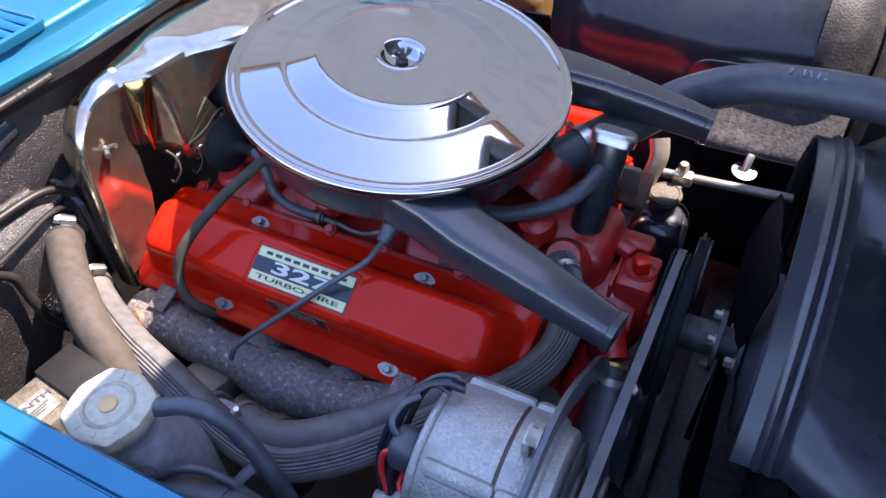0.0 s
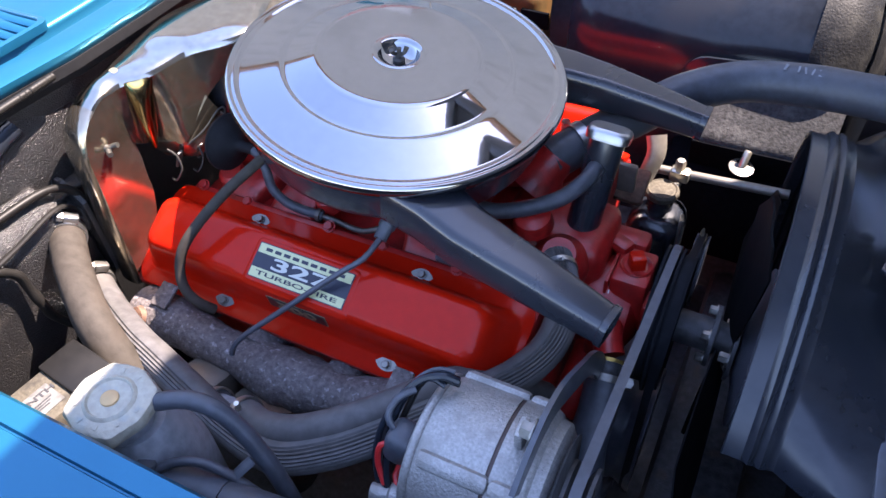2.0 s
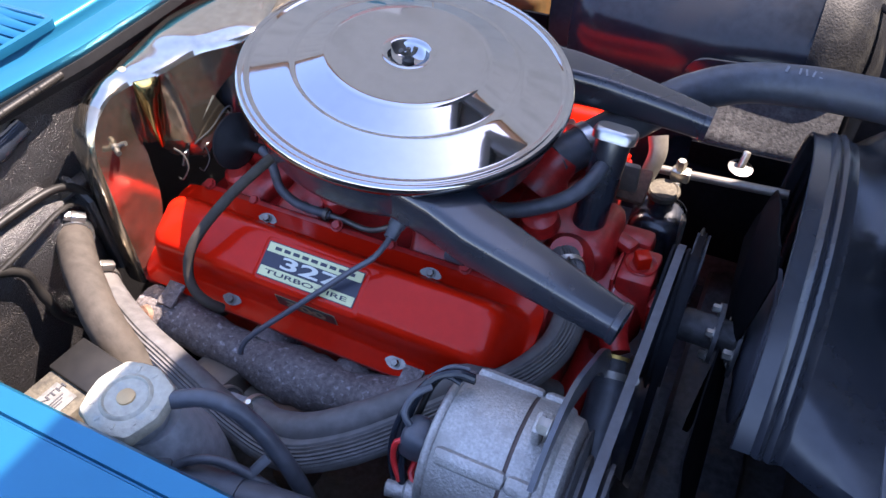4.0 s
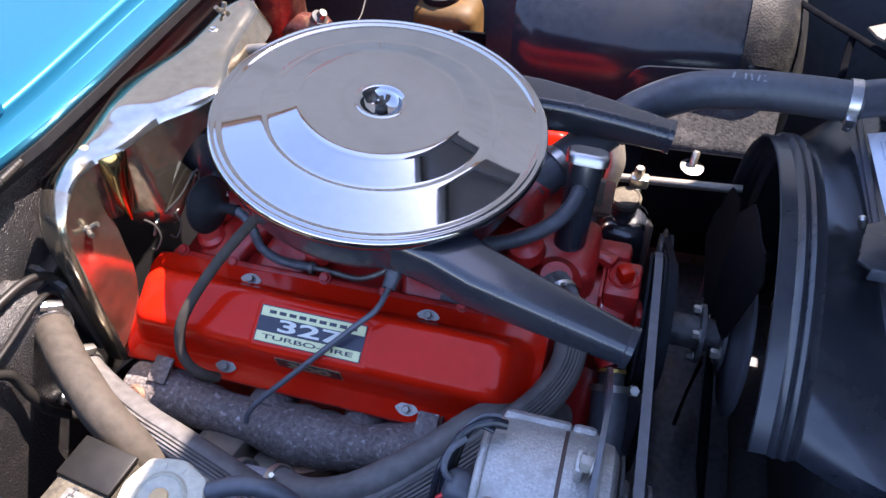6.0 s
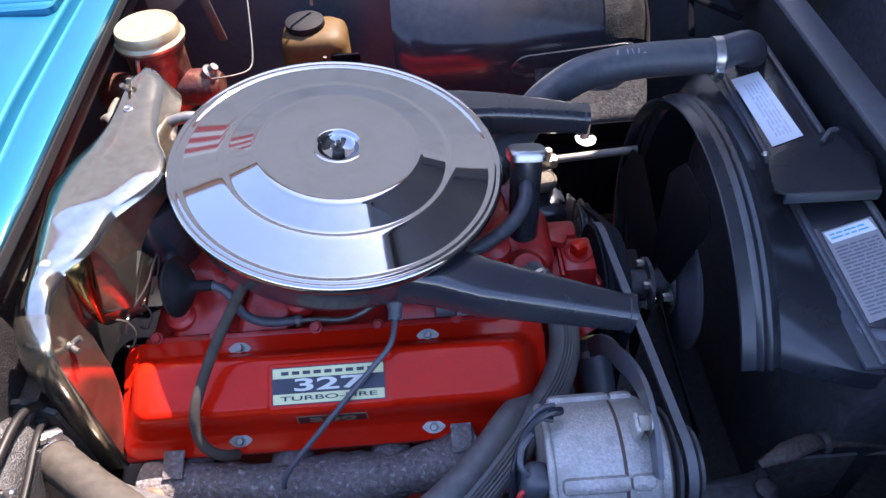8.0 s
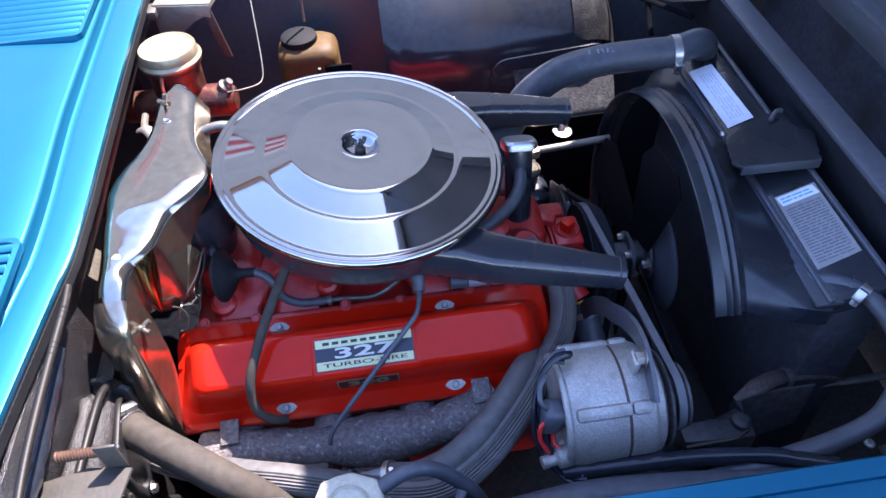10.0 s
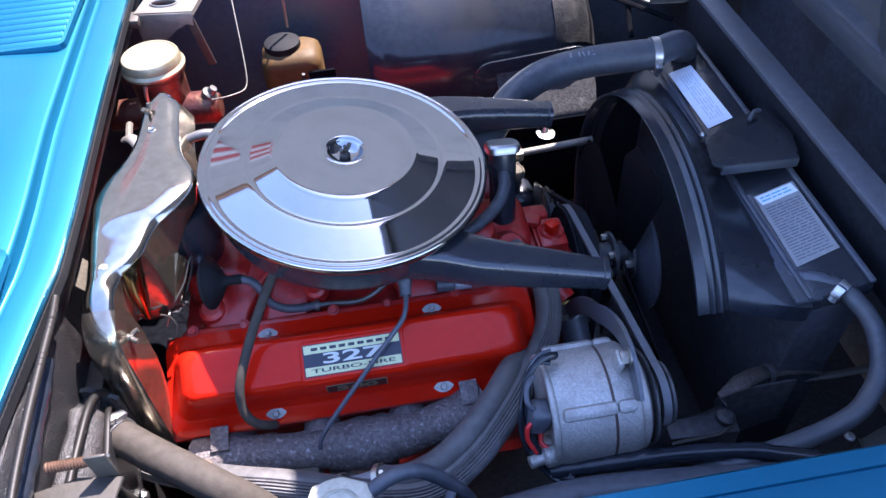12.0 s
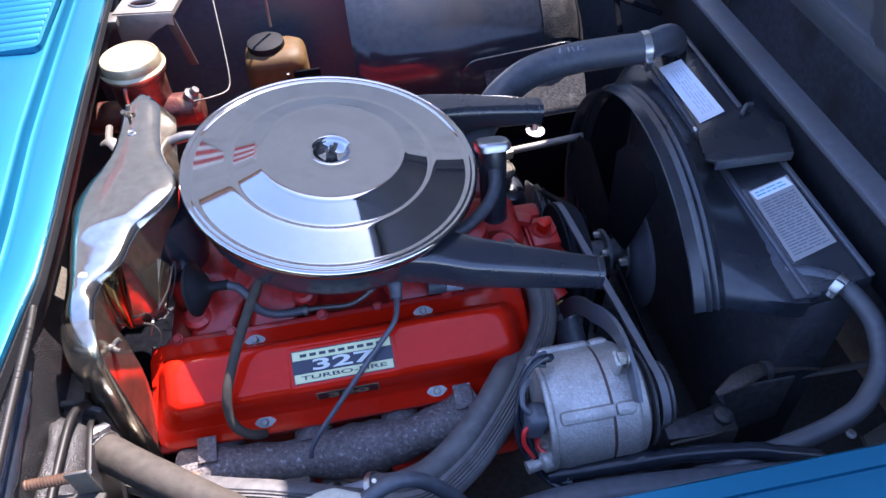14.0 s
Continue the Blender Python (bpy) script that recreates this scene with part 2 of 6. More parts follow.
def lathe(profile, seg=48, m=None, bm=None, closed_ends=True):
    """A turned shape: profile of (radius, height), radius 0 closes."""
    bm = bm or bmesh.new()
    m = m or Matrix()
    prev = None
    for r, z in profile:
        if r < 1e-6:
            ring = [bm.verts.new(m @ Vector((0, 0, z)))]
        else:
            ring = [bm.verts.new(m @ Vector((r * math.cos(2 * math.pi * k / seg), r * math.sin(2 * math.pi * k / seg), z))) for k in range(seg)]
        if prev:
            for k in range(seg):
                a, b = prev[k % len(prev)], prev[(k + 1) % len(prev)]
                c, d = ring[(k + 1) % len(ring)], ring[k % len(ring)]
                f = list(dict.fromkeys((a, b, c, d)))
                if len(f) > 2:
                    bm.faces.new(f)
        prev = ring
    return bm


def axis(at, ahead, roll=0):
    """A frame at a place whose z points ahead."""
    q = Vector(ahead).to_track_quat("Z", "Y").to_matrix().to_4x4()
    return Matrix.Translation(at) @ q @ Matrix.Rotation(radians(roll), 4, "Z")


def rrect(x0, x1, y0, y1, r, n=5):
    """A rounded rectangle as a loop of 2D points."""
    r = min(r, (x1 - x0) / 2 - 1e-5, (y1 - y0) / 2 - 1e-5)
    out = []
    for cx, cy, a0 in ((x1 - r, y1 - r, 0), (x0 + r, y1 - r, 90), (x0 + r, y0 + r, 180), (x1 - r, y0 + r, 270)):
        for k in range(n + 1):
            a = radians(a0 + 90 * k / n)
            out.append((cx + r * math.cos(a), cy + r * math.sin(a)))
    return out


def block(size, m=None, bevel=0.003, bm=None, seg=2):
    """A box with rounded edges, centred in the frame m."""
    b2 = bmesh.new()
    bmesh.ops.create_cube(b2, size=1.0, matrix=Matrix.Diagonal((*size, 1)))
    if bevel:
        bmesh.ops.bevel(b2, geom=b2.edges[:], offset=min(bevel, min(size) * 0.45), segments=seg, affect="EDGES", profile=0.5)
    b2.transform(m or Matrix())
    return merge(bm, b2)


def merge(bm, b2):
    if bm is None:
        return b2
    me = bpy.data.meshes.new("tmp")
    b2.to_mesh(me)
    b2.free()
    bm.from_mesh(me)
    bpy.data.meshes.remove(me)
    return bm


def plate(outline, thick, m=None, bevel=0.0, bm=None):
    """A flat piece: a 2D outline given thickness along the frame's z."""
    b2 = bmesh.new()
    m = m or Matrix()
    lo = [Vector((x, y, 0)) for x, y in outline]
    hi = [Vector((x, y, thick)) for x, y in outline]
    loft(b2, [lo, hi])
    if bevel:
        top = [e for e in b2.edges if all(abs(v.co.z - thick) < 1e-6 for v in e.verts)]
        bmesh.ops.bevel(b2, geom=top, offset=bevel, segments=2, affect="EDGES", profile=0.5)
    b2.transform(m)
    return merge(bm, b2)


def hexbolt(at, ahead, r=0.007, h=0.006, washer=1.5, bm=None):
    bm = bm or bmesh.new()
    m = axis(at, ahead)
    lathe([(0, 0), (r * washer, 0), (r * washer, 0.0015), (0, 0.0015)], 16, m, bm)
    lathe([(0, 0.001), (r, 0.001), (r, h * 0.85), (r * 0.82, h), (0, h)], 6, m, bm)
    return bm


def band(at, ahead, r, w=0.011, screw=1, roll=0):
    """A hose clamp: a band with a screw housing on it."""
    m = axis(at, ahead, roll)
    bm = lathe([(r, -w / 2), (r + 0.0018, -w / 2), (r + 0.0018, w / 2), (r, w / 2)], 28, m)
    if screw:
        block((0.009, 0.016, 0.012), m @ Matrix.Translation((r + 0.005, 0, 0)), 0.002, bm)
        lathe([(0, 0), (0.0055, 0), (0.0055, 0.006), (0, 0.006)], 6, m @ axis((r + 0.005, 0.008, 0), (0, 1, 0)), bm)
    return bm


def words(text, height, m, material, parent, name="lettering", wide=1.5, deep=0.0004, bold=0.0):
    """Lettering of the built-in font, centred in the frame m."""
    cu = bpy.data.curves.new(name, "FONT")
    cu.body, cu.size, cu.extrude = text, height / 0.72, deep
    cu.align_x, cu.align_y = "CENTER", "CENTER"
    cu.offset = bold * height
    tmp = new("tmp_text", cu)
    bpy.context.view_layer.update()
    me = bpy.data.meshes.new_from_object(tmp.evaluated_get(bpy.context.evaluated_depsgraph_get()))
    bpy.data.objects.remove(tmp)
    bm = bmesh.new()
    bm.from_mesh(me)
    bpy.data.meshes.remove(me)
    bm.transform(m @ Matrix.Diagonal((wide, 1, 1, 1)))
    return part(name, bm, material, parent)

# ---- the large structure ----
bm = bmesh.new()
loft(bm, [[Vector((x, y, z)) for x, y in ((-60, -60), (60, -60), (60, 60), (-60, 60))] for z in (-0.2, 0.0)])
single("ground", bm, ASPHALT, "pale sun-bleached concrete yard", "ground", kind="structure")

# far wall that the chrome mirrors
far_wall = thing("backdrop", (0, 8.0, 0), "pale rendered wall of a building across the yard", "building", kind="structure")
part("wall_far", block((40, 0.3, 11.6), Matrix.Translation((0, 8.15, 5.8)), 0.02), WALL, far_wall)
part("cornice", block((40, 0.25, 0.7), Matrix.Translation((0, 7.95, 11.5)), 0.03), WALL_BROWN, far_wall, "brown cornice")
for k in range(3):
    part("sign_stripe", block((2.3, 0.05, 0.36), Matrix.Translation((-4.3 - 0.1 * k, 7.96, 5.5 + 0.76 * k)), 0.02), WALL_RED, far_wall, "red stripe")
    part("sign_stripe", block((2.3, 0.05, 0.36), Matrix.Translation((-4.35 - 0.1 * k, 7.97, 5.88 + 0.76 * k)), 0.02), WALL_WHITE, far_wall, "white stripe")


def sheet(rows, thick=0.003):
    """A pressed panel through a grid of points, given thickness downwards along its normals."""
    b = bmesh.new()
    g = [[b.verts.new(p) for p in r] for r in rows]
    for r0, r1 in zip(g, g[1:]):
        for i in range(len(r0) - 1):
            b.faces.new((r0[i], r0[i + 1], r1[i + 1], r1[i]))
    bmesh.ops.recalc_face_normals(b, faces=b.faces)
    up = sum((f.normal.z for f in b.faces))
    if up < 0:
        bmesh.ops.reverse_faces(b, faces=b.faces)
    bmesh.ops.solidify(b, geom=b.faces[:], thickness=thick)
    return b


car = thing("car_body", (0.2, 0, 0.0), "bright blue metallic body of an open-bonneted sports car", "car")


def lip_rows(side, xs, base_y, reach):
    """A wing beside the engine bay: turned-down lip, narrow ledge, crease, crown and flank."""
    prof = [(0.002, -0.035), (0.0, -0.004), (0.003, 0.0), (0.0200, 0.0004), (0.0212, -0.0030), (0.0226, -0.0030), (0.0240, 0.0006), (0.08, 0.004), (0.17, 0.005),
            (0.26, 0.000), (0.34, -0.012), (0.42, -0.03), (reach, -0.06), (reach + 0.03, -0.2), (reach + 0.02, -0.45)]
    return [[Vector((x, base_y + side * d, 0.862 + h + 0.01 * math.sin((x + 0.3) * 1.6))) for d, h in prof] for x in xs]


xs = [-0.78 + 0.06 * i for i in range(40)]
part("wing", sheet(lip_rows(-1, xs, -0.460, 0.50)), BLUE, car)
part("wing", sheet(lip_rows(1, xs, 0.66, 0.34)), BLUE, car)
# cowl behind the bay, with a stepped edge
prof = [(-0.010, -0.016), (-0.003, -0.013), (0.0, -0.006), (-0.001, -0.001), (-0.004, 0.0), (-0.018, 0.0012), (-0.033, 0.0032), (-0.0365, 0.0030), (-0.0385, 0.0002), (-0.0405, -0.0085), (-0.0425, -0.0100), (-0.0535, -0.0100), (-0.0555, -0.0085),
        (-0.0575, 0.002), (-0.0590, 0.0056), (-0.063, 0.0072), (-0.10, 0.009), (-0.18, 0.014), (-0.28, 0.018), (-0.45, 0.018)]
ys = [-0.47 + 0.0225 * i for i in range(52)]


def cowl_edge(y):
    """How far the cowl's front edge reaches at y."""
    return -0.2835 - 0.11 * max(0.0, -0.15 - y) - 0.03 * max(0.0, y + 0.05)


def cowl_top(y):
    return 0.950 - 0.035 * (y + 0.05) ** 2


part("cowl", sheet([[Vector((cowl_edge(y) + d * (0.87 + 0.13 * min(1.0, max(0.0, (y + 0.10) / 0.20))), y, cowl_top(y) + h)) for d, h in prof] for y in ys]), BLUE, car, sharp=50)
rows = [[Vector((cowl_edge(y) + d + (0.0012 if k % 2 else 0.0004), y, cowl_top(y) + h)) for d, h in ((-0.016, -0.013), (-0.0035, -0.0145), (-0.0025, -0.023), (-0.006, -0.031), (-0.016, -0.032))]
        for k, y in enumerate([-0.47 + 0.0042 * i for i in range(272)])]
part("weatherstrip", sheet(rows, 0.002), STRIP_RUBBER, car, "black ribbed rubber weatherstrip", sharp=25)
rows = [[Vector((cowl_edge(y) - 0.010 + d, y, cowl_top(y) + h)) for d, h in ((0.0, -0.030), (-0.004, -0.055), (-0.03, -0.075), (-0.16, -0.085))] for y in ys]
part("cowl_underside", sheet(rows, 0.003), BLACK_ROUGH, car, "black undercoated underside of the cowl")


def louvre(x0, x1, y0, y1, n, z):
    """Rows of cowl vent slats in a shallow frame."""
    for k in range(n):
        y = y0 + (y1 - y0) * (k + 0.5) / n
        w = abs(y1 - y0) / n
        part("vent_slat", block((x1 - x0, w * 0.62, 0.005), Matrix.Translation(((x0 + x1) / 2, y, z)) @ Matrix.Rotation(radians(24), 4, "X"), 0.0018), BLUE, car)
    f = bmesh.new()
    loft(f, [[Vector((x, y, z + h)) for x, y in rrect(x0 - o, x1 + o, min(y0, y1) - o, max(y0, y1) + o, 0.012)]
             for o, h in ((0.006, -0.006), (0.006, 0.003), (0.001, 0.004), (-0.001, 0.0), (-0.001, -0.004))], caps=False)
    part("vent_surround", f, BLUE, car)
    part("vent_well", plate(rrect(x0, x1, min(y0, y1), max(y0, y1), 0.01), 0.001, Matrix.Translation((0, 0, z - 0.0045))), BLACK, car, "dark vent well")


louvre(-0.56, -0.364, 0.29, 0.60, 17, 0.960)
louvre(-0.52, -0.338, -0.37, -0.137, 16, 0.9595)

# bay walls and floor
bm = block((0.006, 0.30, 0.105), Matrix.Translation((-0.301, -0.318, 0.866)) @ Matrix.Rotation(radians(-5), 4, "Y"), 0.002)
block((0.03, 0.28, 0.006), Matrix.Translation((-0.290, -0.325, 0.818)), 0.002, bm)
single("wall_bulkhead_upper", bm, BLACK_ROUGH, "black undercoated upper panel of the bulkhead", "bulkhead", kind="structure")
single("wall_firewall", block((0.03, 1.18, 0.66), Matrix.Translation((-0.46, 0.1, 0.60)), 0.004), BLACK_ROUGH, "black undercoated bulkhead behind the engine", "bulkhead", kind="structure")
# tunnel colour carries the shade behind the engine
single("wall_tunnel", block((0.20, 0.44, 0.30), Matrix.Translation((-0.342, 0.0, 0.29)), 0.03), MATT_SHADE_BLACK, "tunnel behind the engine, its black deepened for shade", "tunnel", kind="structure")
# near panel is paler than the far one: haze painted into it
single("wall_inner_near", block((1.44, 0.012, 0.50), Matrix.Translation((0.23, -0.488, 0.585)), 0.004), DUST_HAZE_BLACK, "black inner wing panel", "inner wing", kind="structure")
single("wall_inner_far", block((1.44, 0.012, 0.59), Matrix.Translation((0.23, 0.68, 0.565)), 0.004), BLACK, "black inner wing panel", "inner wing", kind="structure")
# tray colour is lifted in place of haze low in the bay
single("floor_undertray", block((1.47, 1.19, 0.02), Matrix.Translation((0.265, 0.095, 0.27)), 0.004), OILY_HAZE, "oily black tray under the engine, its tone lifted for haze", "undertray", kind="structure")
# nose panel takes the same haze-lifted black
single("wall_nose", block((0.02, 1.16, 0.55), Matrix.Translation((0.93, 0.09, 0.55)), 0.004), DUST_HAZE_BLACK, "black panel ahead of the radiator", "panel", kind="structure")
for y in (-0.36, 0.40):
    single("chassis_rail", block((1.25, 0.075, 0.10), Matrix.Translation((0.28, y, 0.40)), 0.012), DARK_IRON, "oily black steel chassis rail", "chassis rail", kind="structure")
single("cross_member", block((0.12, 0.72, 0.09), Matrix.Translation((0.44, 0.02, 0.36)), 0.02), DARK_IRON, "oily black cross member under the fan", "cross member", kind="structure")

# front panel ahead of the bay, under the bonnet hinge
bm = sheet([[Vector((0.80 + 0.05 * i, y, 0.872 - 0.004 * i * i + 0.012 * (1 - ((y - 0.1) / 0.6) ** 2))) for i in range(11)] for y in [-0.47 + 0.06 * k for k in range(20)]])
part("nose_panel", bm, BLUE, car)

# bonnet, hinged at the front, raised over the bay
HINGE, TOP = Vector((0.80, 0, 0.875)), Vector((0.41, 0, 1.965))
bonnet = thing("bonnet", HINGE, "raised bonnet with a black underside, hinged at the front", "bonnet")
hl = (TOP - HINGE).length
hd = (TOP - HINGE).normalized()
hn = Vector((-hd.z, 0, hd.x))
if hn.z > 0:
    hn = -hn
HM = Matrix.Translation(HINGE) @ Matrix((((hd.x, 0, hn.x, 0)), (0, 1, 0, 0), (hd.z, 0, hn.z, 0), (0, 0, 0, 1)))
HY0, HY1 = -0.44, 0.553
HO = [(0.0, HY0 + 0.03), (0.03, HY0), (hl - 0.04, HY0), (hl, HY0 + 0.04), (hl, 0.57), (hl - 0.03, 0.60), (0.90, 0.60), (0.84, 0.592), (0.79, 0.572), (0.74, HY1), (0.03, HY1), (0.0, HY1 - 0.03)]
part("skin_inside", plate(HO, 0.012, HM, 0.003), BLACK, bonnet, "black inner skin")
part("skin_outside", plate(HO, 0.006, HM @ Matrix.Translation((0, 0, -0.0095)), 0.0), BLUE, bonnet, "blue painted outer skin")
for u0, u1, v0, v1 in ((0.03, 0.09, HY0 + 0.03, HY1 - 0.03), (hl - 0.09, hl - 0.03, HY0 + 0.03, HY1 - 0.03), (0.09, hl - 0.09, HY0 + 0.03, HY0 + 0.09),
                       (0.09, hl - 0.09, HY1 - 0.09, HY1 - 0.03), (0.09, hl - 0.09, -0.05, 0.03)):
    part("rib", plate(rrect(u0, u1, v0, v1, 0.012), 0.022, HM @ Matrix.Translation((0, 0, 0.011)), 0.006), BLACK, bonnet)

# band behind the radiator, reflected sky in its grey, and the dark gutter below it
single("trim_front_band", block((0.034, 1.1, 0.012), Matrix.Translation((0.668, 0.08, 0.861)) @ Matrix.Rotation(radians(-10), 4, "Y"), 0.003), SHEEN_GREY, "dark painted band along the front of the bay, greyed for reflected sky", "trim", kind="structure")
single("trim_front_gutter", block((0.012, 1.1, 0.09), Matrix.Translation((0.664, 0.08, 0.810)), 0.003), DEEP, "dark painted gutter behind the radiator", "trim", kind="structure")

# far wheel housing: a barrel with a blunt domed front end
HOUSE = [(0.66, 0.900), (0.58, 0.898), (0.52, 0.888), (0.475, 0.872), (0.440, 0.850), (0.412, 0.822), (0.394, 0.790), (0.386, 0.755), (0.386, 0.70), (0.392, 0.60), (0.405, 0.45), (0.42, 0.33)]


def housing_row(x, out=0.0):
    e = min(0.985, max(0.0, (x - 0.40) / 0.128))
    k = (1 - e ** 3.2) ** 0.5
    r = max(0.0, (0.105 - x) / 0.03)
    return [Vector((x + out * e, 0.58 + (y - 0.58) * k + 0.02 * r * r - out * k, 0.62 + (z - 0.62) * (k if z > 0.62 else 1) + out * k)) for y, z in HOUSE]


xs = [0.075 + 0.027 * i for i in range(13)] + [0.42 + 0.0081 * i for i in range(14)]
single("wall_wheel_housing", sheet([housing_row(x) for x in xs], 0.004), BLACK_GLOSS, "glossy black painted wheel housing", "wheel housing", kind="structure", sharp=60)
rows = []
for i in range(10):
    x = 0.412 + 0.0119 * i
    rows.append(housing_row(x, 0.0015)[2 + (i < 1):9 - (i < 1) * 1][:6])
rows = [r[:min(len(q) for q in rows)] for r in rows]
single("trim_scuffed_panel", sheet(rows, 0.001), SCUFF, "dusty scuffed front end of the wheel housing", "panel", kind="structure")
o = [(p[0], p[1]) for p in rrect(0.258, 0.472, 0.690, 0.782, 0.03)]
bm = plate([(x, z + 0.07 * (x - 0.365)) for x, z in o], 0.004, Matrix.Translation((0, 0.3852, 0)) @ Matrix.Rotation(radians(90), 4, "X"), 0.0012)
single("splash_flap", bm, BLACK_GLOSS, "black splash flap on the wheel housing", "flap")

# ---- radiator, shroud, fan ----
radiator = thing("radiator", (0.60, 0.02, 0.33), "black painted radiator with stickers on its top tank", "radiator")
RT = Matrix.Translation((0.592, 0.03, 0.795)) @ Matrix.Rotation(radians(-12), 4, "Y")
part("top_tank", block((0.085, 0.55, 0.03), RT, 0.008), BLACK_ENAMEL, radiator)
part("core", block((0.072, 0.545, 0.43), Matrix.Translation((0.594, 0.03, 0.57)), 0.004), CORE, radiator)
# added strip, keeps the sun out of the gap between shroud and tank
part("sun_block_strip", block((0.034, 0.55, 0.006), Matrix.Translation((0.552, 0.03, 0.7985)), 0.002), BLACK, radiator)
for dx in (-0.037, 0.037):
    part("tank_seam", block((0.008, 0.55, 0.006), RT @ Matrix.Translation((dx, 0, 0.0165)), 0.0025), BLACK, radiator)


def on_tank(x, y, h=0.0165):
    """A place on the top tank, by plan."""
    p = RT.inverted() @ Vector((x, y, 0.80))
    q = RT @ Vector((p.x, p.y, h))
    return q


shroud = thing("fan_shroud", (0.47, 0.01, 0.35), "black painted steel fan shroud with a beaded round mouth", "fan shroud")
SC, SR = Vector((0.0, 0.009, 0.615)), 0.271
bm = bmesh.new()
loops = []
for x, dr in ((0.436, -0.004), (0.4315, -0.0030), (0.430, -0.0008), (0.4312, 0.0010), (0.434, 0.0006), (0.446, 0.0002), (0.4485, 0.0032), (0.4515, 0.0052), (0.4545, 0.0036), (0.4562, 0.0012), (0.4580, 0.0034), (0.4610, 0.0052), (0.4640, 0.0034), (0.4665, 0.0004), (0.472, -0.001)):
    loops.append([Vector((x, SC.y + (SR + dr) * math.cos(a), SC.z + (SR + dr) * math.sin(a))) for a in [2 * math.pi * k / 96 for k in range(96)]])


def boxed(a, y0, y1, z0, z1):
    """The point of a rectangle's outline in the direction a."""
    cy, cz = (y0 + y1) / 2, (z0 + z1) / 2
    c, s = math.cos(a), math.sin(a)
    k = min(((y1 - y0) / 2) / max(abs(c), 1e-6), ((z1 - z0) / 2) / max(abs(s), 1e-6))
    return cy + k * c, cz + k * s


for f, x in ((0.25, 0.487), (0.55, 0.508), (0.85, 0.532), (1.0, 0.548), (1.0, 0.556)):
    lp = []
    for k in range(96):
        a = 2 * math.pi * k / 96
        cy, cz = SC.y + SR * math.cos(a), SC.z + SR * math.sin(a)
        by, bz = boxed(a, -0.248, 0.305, 0.36, 0.80)
        lp.append(Vector((x, cy + (by - cy) * f, cz + (bz - cz) * f)))
    loops.append(lp)

# the shroud is open below: mouth and cone cover its upper part only
ARC = [k % 96 for k in range(-9, 40)]
part("beaded_mouth", sheet([[lp[k] for k in ARC] for lp in loops[:15]], 0.002), SHROUD, shroud, sharp=50)
part("shroud_cone", sheet([[lp[k] for k in ARC] for lp in loops[14:]], 0.002), SHROUD, shroud, sharp=50)
bm = plate([(0.525, 0.029), (0.513, -0.026), (0.524, -0.034), (0.632, -0.038), (0.648, 0.015), (0.640, 0.078), (0.632, 0.082)], 0.004, Matrix.Translation((0, 0, 0.836)), 0.001)
catch = thing("bonnet_catch", (0.57, 0.03, 0.83), "black triangular catch plate over the radiator", "catch plate")
part("catch_plate", bm, BLACK_ENAMEL, catch)
part("lip", block((0.108, 0.004, 0.014), Matrix.Translation((0.578, -0.0365, 0.832)) @ Matrix.Rotation(radians(-2), 4, "Z"), 0.0015), BLACK, catch)
part("pin", lathe([(0, 0), (0.004, 0), (0.004, 0.012), (0.002, 0.014), (0, 0.014)], 12, axis((0.522, 0.026, 0.838), (-0.3, 0, 1))), STEEL, catch, "bright steel pin")
part("lever", tube([(0.60, 0.05, 0.842), (0.612, 0.062, 0.848), (0.622, 0.064, 0.846)], 0.003, 8), BLACK, catch)

fan = thing("cooling_fan", (0.41, 0.0, 0.44), "cooling fan with a bolted hub, blades blackened for the shroud's shade", "fan")
HUB = Vector((0.405, 0.0, 0.655))
part("clutch", lathe([(0, 0.026), (0.034, 0.026), (0.048, 0.030), (0.078, 0.036), (0.088, 0.035), (0.0925, 0.037), (0.092, 0.041), (0.080, 0.044), (0, 0.046)], 56, axis(HUB, (1, 0, 0))), SHEEN_GREY, fan, "dull grey clutch disc")
part("hub", lathe([(0, -0.006), (0.036, -0.006), (0.036, -0.001), (0.020, 0.0), (0.018, 0.018), (0.044, 0.019), (0.044, 0.023), (0.03, 0.025), (0, 0.026)], 32, axis(HUB, (1, 0, 0))), DARK_IRON, fan, "dark double-flanged hub")
for k in range(4):
    a = radians(45 + 90 * k)
    part("hub_bolt", hexbolt(HUB + Vector((-0.006, 0.028 * math.cos(a), 0.028 * math.sin(a))), (-1, 0, 0), 0.0055, 0.009), DULL_ZINC, fan)
    part("clutch_bolt", hexbolt(HUB + Vector((0.019, 0.036 * math.cos(a + 0.5), 0.036 * math.sin(a + 0.5))), (-1, 0, 0), 0.0065, 0.011), DULL_ZINC, fan)
for k in range(4):
    a = radians(90 * k + 189)
    rows = []
    for i in range(7):
        rr = 0.03 + 0.185 * i / 6
        w = 0.05 + 0.05 * (i / 6)
        if i == 6:
            w *= 0.62
        tw = radians(34 - 12 * i / 6)
        row = []
        for j in range(5):
            s = (j / 4 - 0.5) * w
            d = Vector((s * math.sin(tw) + 0.006 * math.cos(j / 4 * math.pi), rr, s * math.cos(tw)))
            row.append(HUB + Vector((0.012, 0, 0)) + Matrix.Rotation(a, 3, "X") @ d)
        rows.append(row)
    # blades painted to fade into the dark of the shroud
    part("blade", sheet(rows, 0.002), FAN_SHADE_BLACK, fan)

# ---- engine: block, heads, intake ----
engine = thing("engine_block", (0.0, 0, 0.34), "red painted cast iron engine with intake manifold and water pump", "engine")
